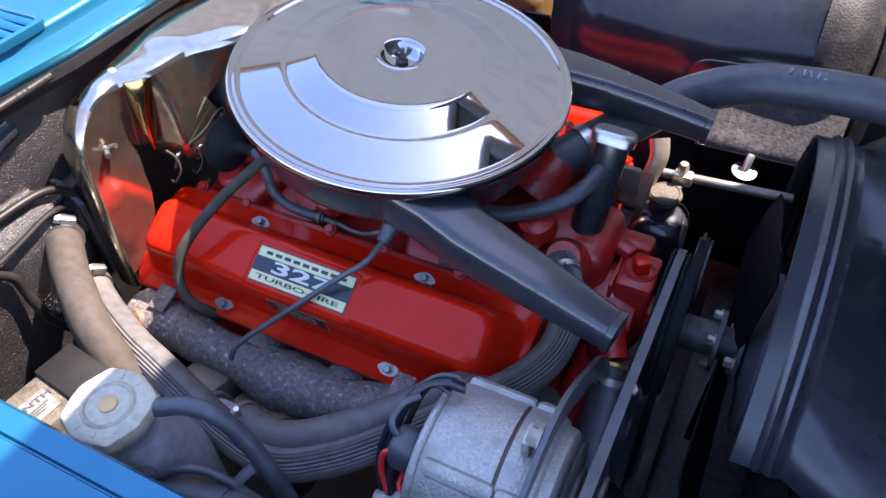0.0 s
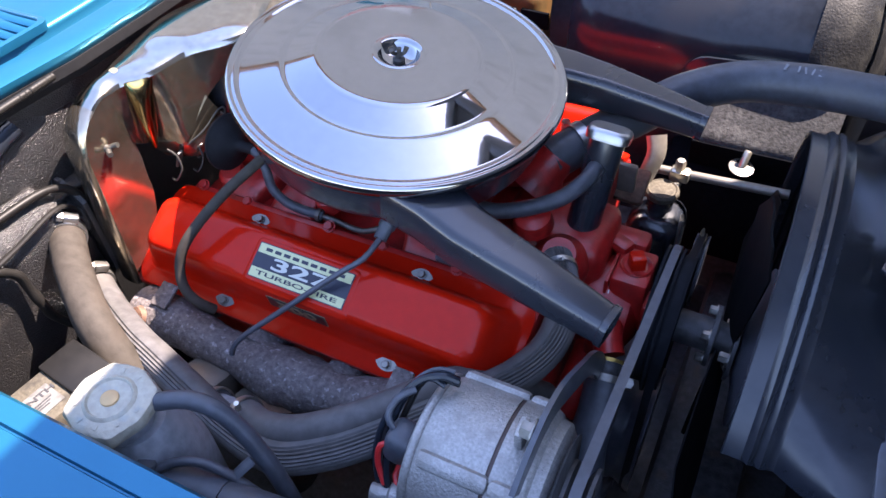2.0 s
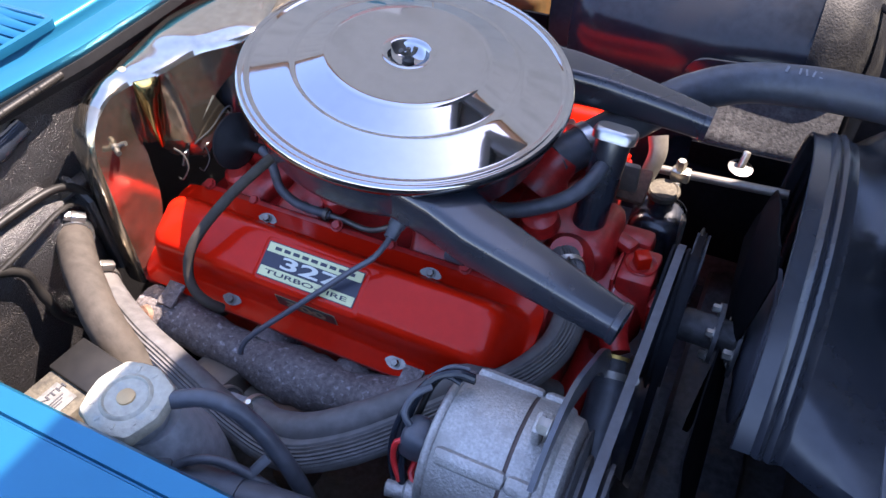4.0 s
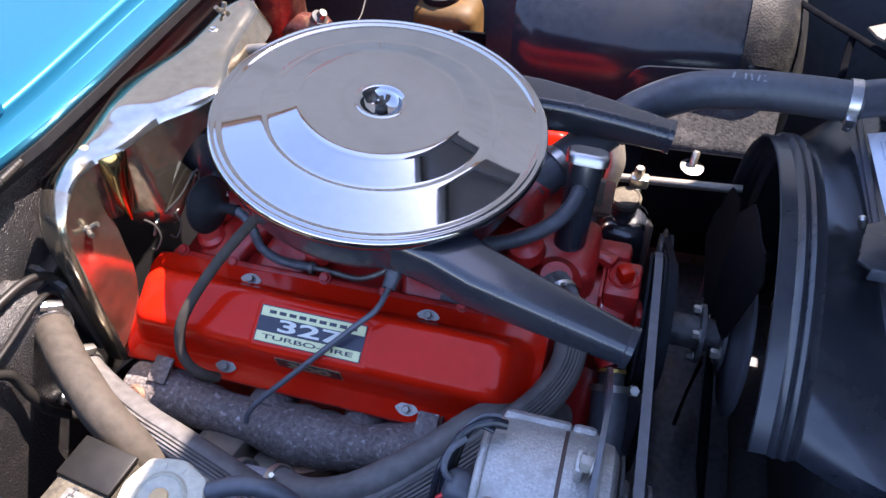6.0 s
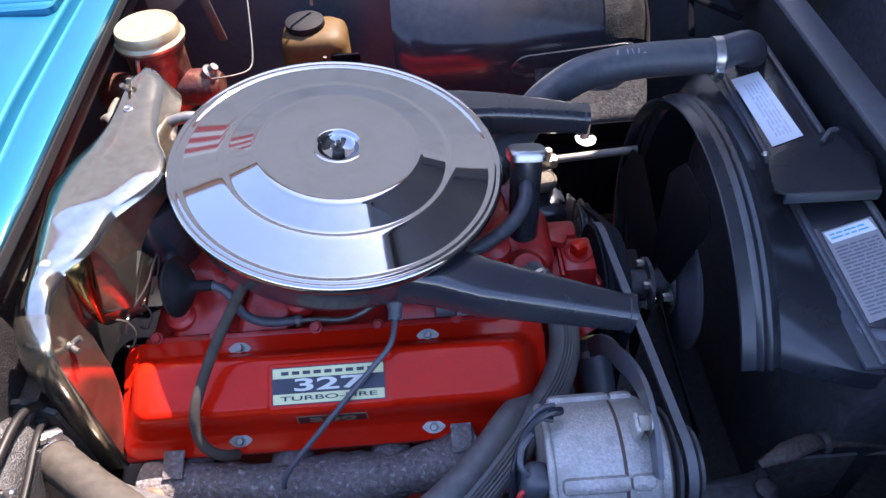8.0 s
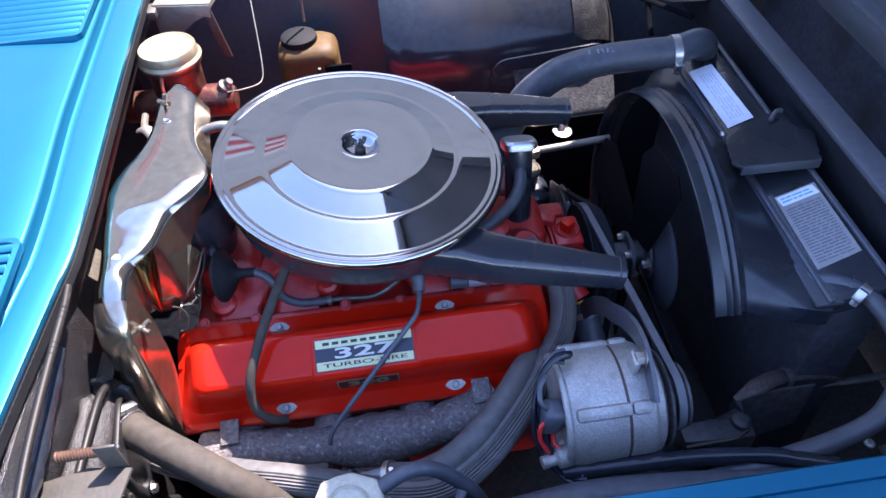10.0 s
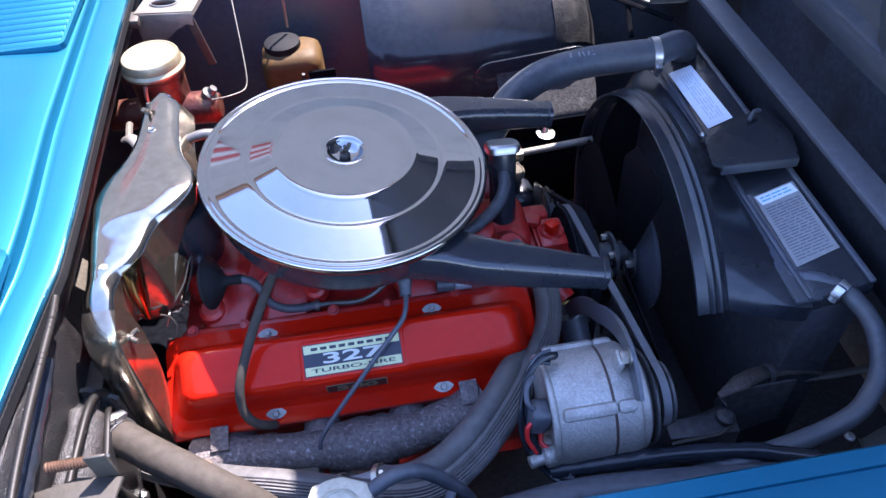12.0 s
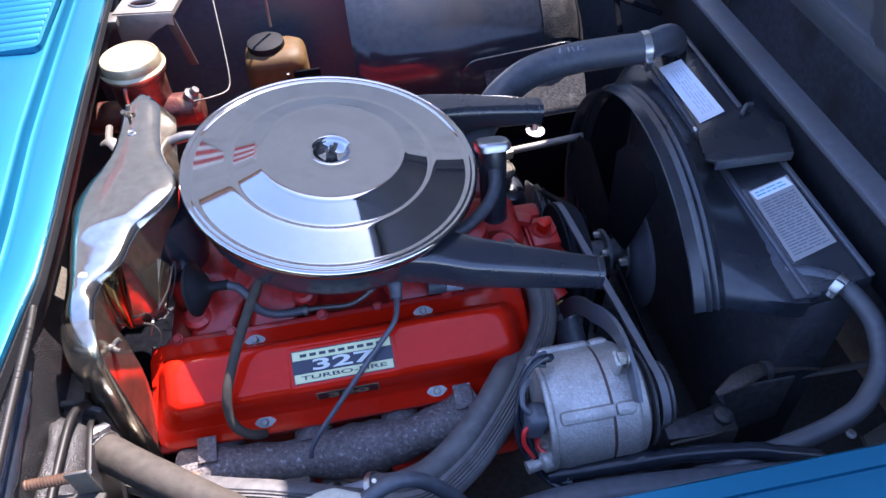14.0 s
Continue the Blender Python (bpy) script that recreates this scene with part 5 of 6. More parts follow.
part("bracket", plate([(-0.012, -0.10), (0.012, -0.10), (0.016, 0.05), (-0.010, 0.06)], 0.004, axis((0.325, 0.155, 0.62), (1, 0.2, 0)), 0.001), ZINC, ps, "bright bracket")
part("guard", tube([(0.352, 0.215, 0.585), (0.353, 0.200, 0.618), (0.354, 0.170, 0.628)], 0.010, 12, flat=0.3), ZINC, ps, "bright curved guard")
rod = thing("stay_rod", (0.34, 0.24, 0.68), "bare steel stay rod with a threaded joint", "stay rod")
part("bar", tube([(0.273, 0.236, 0.681), (0.32, 0.236, 0.684), (0.44, 0.236, 0.692)], 0.0062, 12), TAN_STEEL, rod)
part("joint", block((0.026, 0.018, 0.018), Matrix.Translation((0.303, 0.232, 0.684)), 0.004), ZINC, rod)
part("joint_bolt", hexbolt((0.301, 0.231, 0.690), (0, 0, 1), 0.007, 0.018, 1.3), ZINC, rod)
part("joint_nut", hexbolt((0.300, 0.222, 0.674), (0.2, -0.7, -0.6), 0.008, 0.018, 1.1), ZINC, rod)
stud = thing("body_mount_stud", (0.374, 0.299, 0.66), "zinc plated stud and washer on the slanted panel", "stud")
sa = Vector((0.12, 0.40, 0.90))
part("washer", lathe([(0, -0.004), (0.0165, 0), (0.0172, 0.0015), (0.008, 0.003), (0, 0.003)], 28, axis((0.374, 0.298, 0.669), (0.1, -0.12, 0.99))), GREY_ZINC, stud)
part("boss", lathe([(0, 0), (0.012, 0), (0.014, 0.028), (0, 0.030)], 18, axis((0.372, 0.322, 0.650), (0.05, -0.75, 0.5))), MATT_SHADE_BLACK, stud, "black boss")
part("screw_thread", lathe([(0, 0), (0.0055, 0), (0.0055, 0.022), (0.004, 0.024), (0, 0.024)], 14, axis((0.374, 0.299, 0.670), sa)), ZINC, stud)
# bracket coloured as a dark hole, shade painted in
single("chassis_horn", block((0.24, 0.10, 0.16), Matrix.Translation((0.38, 0.352, 0.558)), 0.02), MATT_SHADE_BLACK, "chassis bracket, its black deepened to stand in for shade", "chassis bracket", kind="structure")
prof = [(0.400, 0.772), (0.374, 0.747), (0.345, 0.720), (0.330, 0.706), (0.320, 0.697), (0.316, 0.692), (0.3145, 0.687)]
rows = [[Vector((x - 0.004 * (k == 11) * (1 + math.sin(40 * z)), y + 0.0015 * math.sin(23 * x + 60 * z), z)) for y, z in prof] for k, x in enumerate([0.300 + 0.0163 * i for i in range(12)])]
single("splash_plate", sheet(rows, 0.003), DUSTY, "dusty grey slanted panel with a torn edge below the top hose", "metal panel")
# unlit lower part of the panel, its shade painted as near-black
prof = [(0.3145, 0.687), (0.3155, 0.680), (0.319, 0.668), (0.325, 0.650), (0.330, 0.60), (0.330, 0.54)]
single("panel_skirt", sheet([[Vector((x, y + 0.0015 * math.sin(23 * x + 60 * z), z)) for y, z in prof] for x in [0.300 + 0.0163 * i for i in range(12)]], 0.003), MATT_SHADE_BLACK, "skirt below the dusty slanted panel, shade put into its black", "metal panel")
arm = thing("bracket_arm", (0.27, 0.24, 0.70), "bare cast bracket arm behind the filler", "bracket")
part("casting", tube([(0.262, 0.235, 0.735), (0.268, 0.222, 0.715), (0.262, 0.205, 0.685), (0.255, 0.185, 0.655)], lambda t: 0.014 - 0.004 * t, 12, flat=0.5), TAN_STEEL, arm)
part("shelf", block((0.05, 0.05, 0.012), Matrix.Translation((0.248, 0.165, 0.70)) @ Matrix.Rotation(radians(25), 4, "X"), 0.004), RUST, arm)
part("end_face", block((0.05, 0.01, 0.05), Matrix.Translation((0.235, 0.155, 0.715)), 0.004), TAN_STEEL, arm)

# ---- heater hoses ----
hose_b = thing("heater_hose", (-0.18, -0.31, 0.74), "smooth tan-dusted rubber heater hose with a clamp", "heater hose", "heater hoses")
part("hose", tube([(-0.288, -0.248, 0.783), (-0.272, -0.260, 0.783), (-0.250, -0.277, 0.784), (-0.220, -0.299, 0.783), (-0.192, -0.317, 0.779), (-0.168, -0.332, 0.772), (-0.150, -0.341, 0.761), (-0.134, -0.347, 0.748), (-0.119, -0.352, 0.732), (-0.100, -0.355, 0.708), (-0.08, -0.356, 0.67)], 0.0188, 24, 0.008, wob=0.02), RUBBER_DUSTY, hose_b)
part("clamp", band((-0.266, -0.2645, 0.7833), (0.78, -0.62, 0.03), 0.0191, 0.013, 1, 60), STEEL, hose_b, "worm-drive clamp")
part("spout", tube([(-0.305, -0.235, 0.784), (-0.288, -0.248, 0.783), (-0.268, -0.263, 0.783)], 0.0165, 18), BLACK, hose_b)
hose_a = thing("heater_hose", (0.0, -0.34, 0.72), "ribbed dusty rubber heater hose running to the intake", "heater hose", "heater hoses")
part("hose", tube([(-0.315, -0.236, 0.712), (-0.285, -0.250, 0.711), (-0.263, -0.261, 0.710), (-0.241, -0.273, 0.709), (-0.202, -0.291, 0.714), (-0.169, -0.305, 0.721), (-0.132, -0.319, 0.728), (-0.100, -0.328, 0.730), (-0.05, -0.341, 0.726), (0.01, -0.355, 0.717), (0.07, -0.362, 0.722), (0.12, -0.340, 0.733), (0.165, -0.300, 0.742), (0.205, -0.250, 0.742), (0.240, -0.200, 0.738), (0.258, -0.155, 0.742), (0.258, -0.115, 0.758), (0.243, -0.085, 0.768), (0.229, -0.062, 0.767)], 0.0172, 60, 0.006, ribs=0.085), RUBBER_GREY, hose_a)
part("rear_clamp", band((-0.258, -0.264, 0.7105), (0.85, -0.45, 0), 0.0178, 0.010, 1, 60), DULL_ZINC, hose_a)
part("clip", band((0.238, -0.078, 0.768), (-0.5, 0.8, 0), 0.0178, 0.006, 0), STEEL, hose_a)
part("clip_ear", tube([(0.238, -0.08, 0.786), (0.243, -0.086, 0.795)], 0.0018, 6), STEEL, hose_a)
hose_c = thing("heater_hose", (0.08, -0.33, 0.73), "smooth grey rubber heater hose beside the ribbed one", "heater hose", "heater hoses")
part("hose", tube([(0.012, -0.336, 0.716), (0.045, -0.344, 0.724), (0.085, -0.337, 0.735), (0.125, -0.312, 0.745), (0.16, -0.277, 0.749), (0.19, -0.238, 0.745), (0.22, -0.20, 0.715), (0.26, -0.16, 0.66)], 0.0165, 22), RUBBER_GREY, hose_c)
part("joiner", tube([(-0.048, -0.328, 0.688), (-0.015, -0.333, 0.702), (0.018, -0.337, 0.718)], 0.0125, 18), ALU_TANK, hose_c, "dull metal joiner")
for p, d in (((-0.030, -0.331, 0.696), (1, -0.15, 0.4)), ((0.016, -0.337, 0.717), (0.9, -0.15, 0.4))):
    part("clip", band(p, d, 0.0168, 0.007, 0), ZINC, hose_c)
    part("clip_ear", tube([Vector(p) + Vector((0.0, -0.004, 0.016)), Vector(p) + Vector((0.002, -0.006, 0.030))], 0.0026, 8), ZINC, hose_c)
part("rear_hose", tube([(-0.028, -0.331, 0.697), (-0.07, -0.322, 0.672), (-0.12, -0.305, 0.63)], 0.0160, 18), RUBBER_GREY, hose_c)

# ---- expansion tank beside the wing ----
tank = thing("expansion_tank", (0.0, -0.418, 0.70), "dull aluminium coolant tank with a corroded white cap", "expansion tank")
TC = Vector((-0.019, -0.421, 0.836))
bm = lathe([(0, -0.16), (0.040, -0.16), (0.047, -0.152), (0.0485, -0.14), (0.0485, -0.075), (0.0470, -0.055), (0.0425, -0.036), (0.0355, -0.016), (0.0305, -0.004), (0.027, 0.002), (0, 0.004)], 48, axis((-0.013, -0.417, 0.806), (0, 0, 1)))
part("tank_body", bm, ALU_TANK, tank)
part("neck", lathe([(0, 0), (0.026, 0), (0.026, 0.018), (0.03, 0.02), (0.03, 0.026), (0, 0.026)], 28, axis((-0.019, -0.421, 0.808), (0, 0, 1))), ALU_TANK, tank)
bm = bmesh.new()
capm = axis(TC, (0.04, -0.03, 1))
loops = []
for r, h, wv in ((0.0315, -0.010, 1), (0.0342, -0.009, 1), (0.0347, -0.003, 1), (0.0330, 0.002, 0.7), (0.0305, 0.0035, 0.2), (0.0215, 0.0035, 0), (0.0195, 0.0055, 0), (0.0185, 0.0060, 0), (0.017, 0.0038, 0), (0.0065, 0.0035, 0)):
    lp = []
    for k in range(96):
        a = 2 * math.pi * k / 96
        ear = max(0, math.cos(4 * a + 0.9)) ** 5
        lp.append(capm @ Vector(((r + wv * (0.0004 * math.cos(12 * a) + 0.0042 * ear)) * math.cos(a), (r + wv * (0.0004 * math.cos(12 * a) + 0.0042 * ear)) * math.sin(a), h)))
    loops.append(lp)
loft(bm, loops)
cap = part("cap", bm, WHITE_CAP, tank, "corroded white pressure cap")
part("rivet", lathe([(0, 0), (0.0075, 0), (0.0072, 0.0015), (0.005, 0.0025), (0, 0.0028)], 20, capm @ Matrix.Translation((0, 0, 0.0035))), mat("cap_rivet", (0.52, 0.34, 0.16), 0.5, 0.3, var=0.1), cap, "tan rivet")
for k in range(9):
    a = radians(20 + 36 * k)
    part("stamped_mark", block((0.0045, 0.0026, 0.0008), capm @ Matrix.Rotation(a, 4, "Z") @ Matrix.Translation((0.0262, 0, 0.0037)), 0), WHITE_CAP, cap)
part("overflow_hose", tube([(0.008, -0.4045, 0.829), (0.034, -0.393, 0.833), (0.057, -0.387, 0.825), (0.076, -0.386, 0.804), (0.092, -0.3885, 0.783), (0.103, -0.391, 0.764), (0.112, -0.393, 0.738), (0.118, -0.393, 0.70)], 0.0078, 16), RUBBER, tank, "black overflow hose")
bx = thing("battery_box", (-0.127, -0.412, 0.72), "grey box with a worn white date label beside the coolant tank", "box")
BXM = Matrix.Translation((-0.126, -0.416, 0.750)) @ Matrix.Rotation(radians(-7), 4, "Z")
part("box_body", block((0.058, 0.090, 0.056), BXM, 0.004), TAN_DUST, bx)
part("lid", block((0.060, 0.040, 0.006), BXM @ Matrix.Translation((0, 0.027, 0.0295)), 0.002), SHEATH, bx, "dark greenish lid")
tag = part("date_label", plate(rrect(-0.0145, 0.0145, -0.021, 0.021, 0.001), 0.0006, BXM @ Matrix.Translation((0.004, -0.020, 0.0284))), LABEL, bx, "worn white date label")
words("MONTH", 0.0062, BXM @ Matrix.Translation((-0.002, -0.020, 0.0294)) @ Matrix.Rotation(radians(90), 4, "Z"), INK_DARK, tag, "wording", 1.5, 0.0002, 0.02)
for k in range(3):
    part("print_bar", block((0.0014, 0.032 - 0.006 * k, 0.0003), BXM @ Matrix.Translation((0.0055 + 0.003 * k, -0.020, 0.0292)), 0), INK_DARK, tag)
single("sheet_bracket", plate([(-0.322, -0.374), (-0.255, -0.360), (-0.214, -0.366), (-0.222, -0.405), (-0.235, -0.455), (-0.322, -0.455)], 0.003, Matrix.Translation((0, 0, 0.867)), 0.001), DULL_STEEL, "dull tan sheet metal bracket", "bracket")
br = thing("return_spring", (-0.26, -0.352, 0.868), "rusty coil return spring on a small bracket", "spring")
pts = [Vector((-0.282 + 0.046 * i / 160, -0.352 + 0.0042 * math.cos(i * 0.6), 0.882 + 0.0042 * math.sin(i * 0.6))) for i in range(161)]
bm = bmesh.new()
loops = []
for p, s2, u2, t2 in frames(pts):
    loops.append([p + 0.0015 * (math.cos(a) * s2 + math.sin(a) * u2) for a in [math.pi / 3 * k for k in range(6)]])
loft(bm, loops)
part("coil", bm, SPRING, br)
part("hook", tube([(-0.236, -0.352, 0.884), (-0.229, -0.352, 0.886), (-0.222, -0.354, 0.89)], 0.0018, 8), STEEL, br)
part("tongue", block((0.020, 0.003, 0.04), Matrix.Translation((-0.228, -0.362, 0.886)), 0.001), DULL_STEEL, br)

# ---- wiring and hoses along the near wing ----
single("wing_hose", tube([(-0.02, -0.440, 0.765), (0.06, -0.433, 0.768), (0.13, -0.424, 0.768), (0.22, -0.415, 0.765), (0.32, -0.418, 0.758), (0.42, -0.425, 0.748), (0.52, -0.435, 0.74)], 0.017, 18), RUBBER, "thick black hose along the wing", "hose")
wl = thing("tank_lead", (0.04, -0.42, 0.76), "thin black lead curved round the coolant tank", "lead")
part("lead", tube([(0.014, -0.448, 0.775), (0.030, -0.432, 0.790), (0.052, -0.420, 0.792), (0.075, -0.415, 0.784), (0.10, -0.412, 0.765)], 0.0042, 10), RUBBER, wl)
part("plug", lathe([(0, 0), (0.010, 0), (0.011, 0.004), (0.011, 0.014), (0.007, 0.019), (0, 0.020)], 18, axis((0.012, -0.448, 0.778), (0.2, 0.5, 0.8))), RUBBER, wl, "rubber sensor plug")
loom = thing("wiring_loom", (0.3, -0.40, 0.72), "taped black wiring loom along the wing", "wiring loom")
part("tape_wrap", tube([(0.205, -0.372, 0.738), (0.245, -0.378, 0.748), (0.285, -0.381, 0.752), (0.330, -0.383, 0.754), (0.375, -0.388, 0.755), (0.42, -0.395, 0.755), (0.45, -0.403, 0.752), (0.49, -0.412, 0.745)], 0.0095, 14, 0.004, wob=0.22), BLACK_GLOSS, loom, "shiny wrapped tape")
part("clip", band((0.075, -0.4315, 0.7675), (1, 0.1, 0.0), 0.0172, 0.014, 0), RUBBER, loom)
part("clip_tail", tube([(0.078, -0.425, 0.770), (0.083, -0.412, 0.782), (0.090, -0.398, 0.788)], 0.005, 8, flat=0.35), RUBBER, loom)
rhose = thing("overflow_pipe_hose", (0.58, -0.33, 0.74), "black rubber hose from the radiator with a bright clamp", "hose")
part("hose", tube([(0.585, -0.222, 0.802), (0.600, -0.238, 0.800), (0.609, -0.279, 0.795), (0.604, -0.312, 0.788), (0.590, -0.342, 0.780), (0.570, -0.362, 0.772), (0.545, -0.378, 0.764), (0.500, -0.388, 0.752), (0.44, -0.396, 0.745), (0.36, -0.405, 0.738), (0.30, -0.415, 0.733)], 0.0112, 18), RUBBER, rhose)
part("clamp", band((0.5965, -0.2355, 0.800), (0.5, -0.8, -0.1), 0.0115, 0.012, 1, 150), STEEL, rhose)
part("pipe", tube([(0.548, -0.196, 0.792), (0.560, -0.206, 0.797), (0.578, -0.216, 0.802), (0.597, -0.236, 0.800)], 0.0098, 14), BLACK, rhose, "black radiator pipe")

# ---- far side by the bulkhead ----
mc = thing("master_cylinder", (-0.245, 0.285, 0.80), "stained red-brown brake master cylinder with a gold lid", "master cylinder")
part("reservoir", lathe([(0, -0.115), (0.034, -0.115), (0.038, -0.10), (0.040, -0.02), (0.0445, -0.016), (0.0455, -0.008), (0.0445, -0.004), (0, -0.004)], 40, axis((-0.247, 0.285, 0.918), (0, 0, 1))), MC_RED, mc)
part("lid", lathe([(0, -0.014), (0.0465, -0.014), (0.0475, -0.010), (0.0435, -0.006), (0.0425, 0.005), (0.041, 0.0075), (0.039, 0.0075), (0.0375, 0.0062), (0, 0.0066)], 48, axis((-0.247, 0.285, 0.922), (0, 0, 1))), GOLD_ZINC, mc, "gold zinc lid")
part("bore", lathe([(0, -0.10), (0.024, -0.10), (0.026, 0.06), (0.018, 0.07), (0, 0.07)], 24, axis((-0.235, 0.275, 0.835), (1, -0.05, 0))), MC_RED, mc)
part("outlet", lathe([(0, 0), (0.013, 0), (0.015, 0.02), (0.009, 0.024), (0.007, 0.034), (0, 0.034)], 16, axis((-0.185, 0.27, 0.850), (0.6, -0.1, 0.7)) @ Matrix.Scale(0.8, 4)), GREY_ZINC, mc)
part("brake_pipe", tube([(-0.172, 0.252, 0.860), (-0.150, 0.258, 0.858), (-0.128, 0.270, 0.856), (-0.1205, 0.282, 0.858), (-0.119, 0.300, 0.868), (-0.122, 0.340, 0.892), (-0.128, 0.400, 0.930), (-0.135, 0.47, 0.975)], 0.0013, 8), DULL_STEEL, mc, "bare steel brake pipe")
part("bail", tube([(-0.262, 0.238, 0.85), (-0.258, 0.236, 0.89), (-0.255, 0.238, 0.905)], 0.003, 8), ZINC, mc)
dr = thing("pedal_bracket", (-0.24, 0.45, 0.86), "bare metal bracket with an oval hole on the bulkhead", "bracket")
m = Matrix.Translation((-0.240, 0.455, 0.920)) @ Matrix.Rotation(radians(-9), 4, "Z") @ Matrix.Rotation(radians(-4), 4, "X")
bm = bmesh.new()
o = [(0.048 * math.copysign(1, math.cos(a)) * min(1, abs(math.cos(a)) * 1.42), 0.030 * math.copysign(1, math.sin(a)) * min(1, abs(math.sin(a)) * 1.42)) for a in [2 * math.pi * k / 48 for k in range(48)]]
i2 = [(-0.008 + 0.021 * math.cos(a), 0.004 + 0.013 * math.sin(a)) for a in [2 * math.pi * k / 48 for k in range(48)]]
rings = [[bm.verts.new(m @ Vector((x, y, z))) for x, y in lp] for lp, z in ((i2, -0.004), (i2, 0.0), (o, 0.0), (o, -0.008))]
for a, b in zip(rings, rings[1:]):
    for k in range(48):
        bm.faces.new((a[k], a[(k + 1) % 48], b[(k + 1) % 48], b[k]))
part("plate", bm, TAN_STEEL, dr)
part("arched_front", plate([(-0.048, 0.0), (0.048, 0.0), (0.044, -0.022), (0.034, -0.018), (0.015, -0.028), (-0.008, -0.045), (-0.030, -0.075), (-0.048, -0.08)], 0.003, m @ Matrix.Translation((0, -0.029, -0.002)) @ Matrix.Rotation(radians(90), 4, "X"), 0.001), TAN_STEEL, dr)
part("leg", block((0.014, 0.004, 0.10), Matrix.Translation((-0.200, 0.424, 0.868)) @ Matrix.Rotation(radians(-9), 4, "Y"), 0.001), DULL_STEEL, dr)
part("oval_rim", tube([m @ Vector((-0.008 + 0.022 * math.cos(a), 0.004 + 0.014 * math.sin(a), 0.001)) for a in [2 * math.pi * k / 16 for k in range(17)]], 0.0018, 6), DULL_ZINC, dr)
part("small_block", block((0.028, 0.034, 0.016), Matrix.Translation((-0.298, 0.430, 0.912)), 0.004), DULL_STEEL, dr)
bottle = thing("washer_bottle", (-0.07, 0.55, 0.60), "amber yellowed plastic washer bottle with a black cap", "washer bottle")
bm = bmesh.new()
loft(bm, [[Vector((x, y, z)) for x, y in rrect(-0.128 + o, -0.012 - o, 0.505 + o, 0.60 - o, 0.025, 6)] for z, o in ((0.60, 0.008), (0.605, 0.0), (0.735, 0.0), (0.748, 0.003), (0.757, 0.012), (0.760, 0.03))])
part("bottle_body", bm, AMBER, bottle)
part("cap", lathe([(0, 0), (0.034, 0), (0.035, 0.004), (0.034, 0.012), (0.028, 0.015), (0, 0.016)], 32, axis((-0.083, 0.556, 0.758), (0, 0, 1))), STRIP_RUBBER, bottle, "black cap")
part("spout", tube([(-0.055, 0.515, 0.700), (-0.052, 0.505, 0.712), (-0.050, 0.498, 0.73)], 0.003, 8), DULL_STEEL, bottle)
part("strap", block((0.05, 0.006, 0.03), Matrix.Translation((-0.015, 0.503, 0.715)), 0.001), MATT_SHADE_BLACK, bottle)
single("vertical_pipe", tube([(-0.069, 0.58, 0.785), (-0.067, 0.58, 0.83), (-0.062, 0.585, 0.92)], 0.0028, 8), ZINC, "thin bright pipe rising behind the bottle", "pipe")
cl = thing("coil_lead", (-0.175, 0.075, 0.90), "bright shielded ignition lead elbow", "ignition lead")
part("sleeve", tube([(-0.190, 0.075, 0.915), (-0.175, 0.080, 0.918), (-0.155, 0.083, 0.920), (-0.135, 0.082, 0.918)], 0.0065, 14, wob=0.08), GREY_ZINC, cl)
part("nut", hexbolt((-0.183, 0.062, 0.905), (0.3, -0.7, 0.5), 0.006, 0.012), DULL_ZINC, cl)
cw = thing("wiper_linkage", (-0.29, 0.1, 0.90), "dull metal wiper linkage arm beside the shield", "wiper linkage")
part("arm", tube([(-0.272, 0.13, 0.895), (-0.258, 0.115, 0.905), (-0.246, 0.098, 0.895), (-0.243, 0.085, 0.88)], 0.008, 10, flat=0.5), TAN_STEEL, cw)
part("link", tube([(-0.285, 0.20, 0.87), (-0.275, 0.16, 0.885), (-0.268, 0.13, 0.892)], 0.005, 8), TAN_STEEL, cw)
single("relay_plate", block((0.004, 0.045, 0.05), Matrix.Translation((-0.300, -0.093, 0.868)) @ Matrix.Rotation(radians(-30), 4, "Y"), 0.001), TAN_DUST, "small tan metal plate by the bulkhead", "plate")
hc = thing("heater_case", (-0.33, -0.315, 0.45), "black rough-coated heater case on the bulkhead", "heater case")
b2 = bmesh.new()
loops = []
for y, k in ((-0.468, 0.0), (-0.33, 0.0), (-0.275, 0.0), (-0.255, 0.004), (-0.240, 0.014), (-0.231, 0.030), (-0.227, 0.052)):
    loops.append([Vector((x - k * 0.5, y, z - (k if z > 0.7 else 0))) for x, z in ((-0.375, 0.45), (-0.2625, 0.45), (-0.2625, 0.780), (-0.2635, 0.800), (-0.268, 0.818), (-0.277, 0.830), (-0.290, 0.836), (-0.320, 0.837), (-0.375, 0.836))])
loft(b2, loops)
part("case_body", b2, BLACK_ROUGH, hc, sharp=50)
part("flange", tube([(-0.256, -0.468, 0.806), (-0.2555, -0.36, 0.816), (-0.257, -0.318, 0.819), (-0.261, -0.272, 0.823), (-0.266, -0.248, 0.814), (-0.270, -0.238, 0.795), (-0.272, -0.235, 0.77)], 0.0034, 10, 0.004, flat=0.7, wob=0.12), SHEATH, hc, "rough trimmed flange")
part("arch_rim", tube([(-0.281, -0.468, 0.838), (-0.279, -0.36, 0.841), (-0.277, -0.30, 0.842), (-0.276, -0.258, 0.838), (-0.274, -0.236, 0.826), (-0.273, -0.226, 0.808), (-0.273, -0.222, 0.785)], 0.0046, 12, 0.005), SHEATH, hc, "rounded rim")
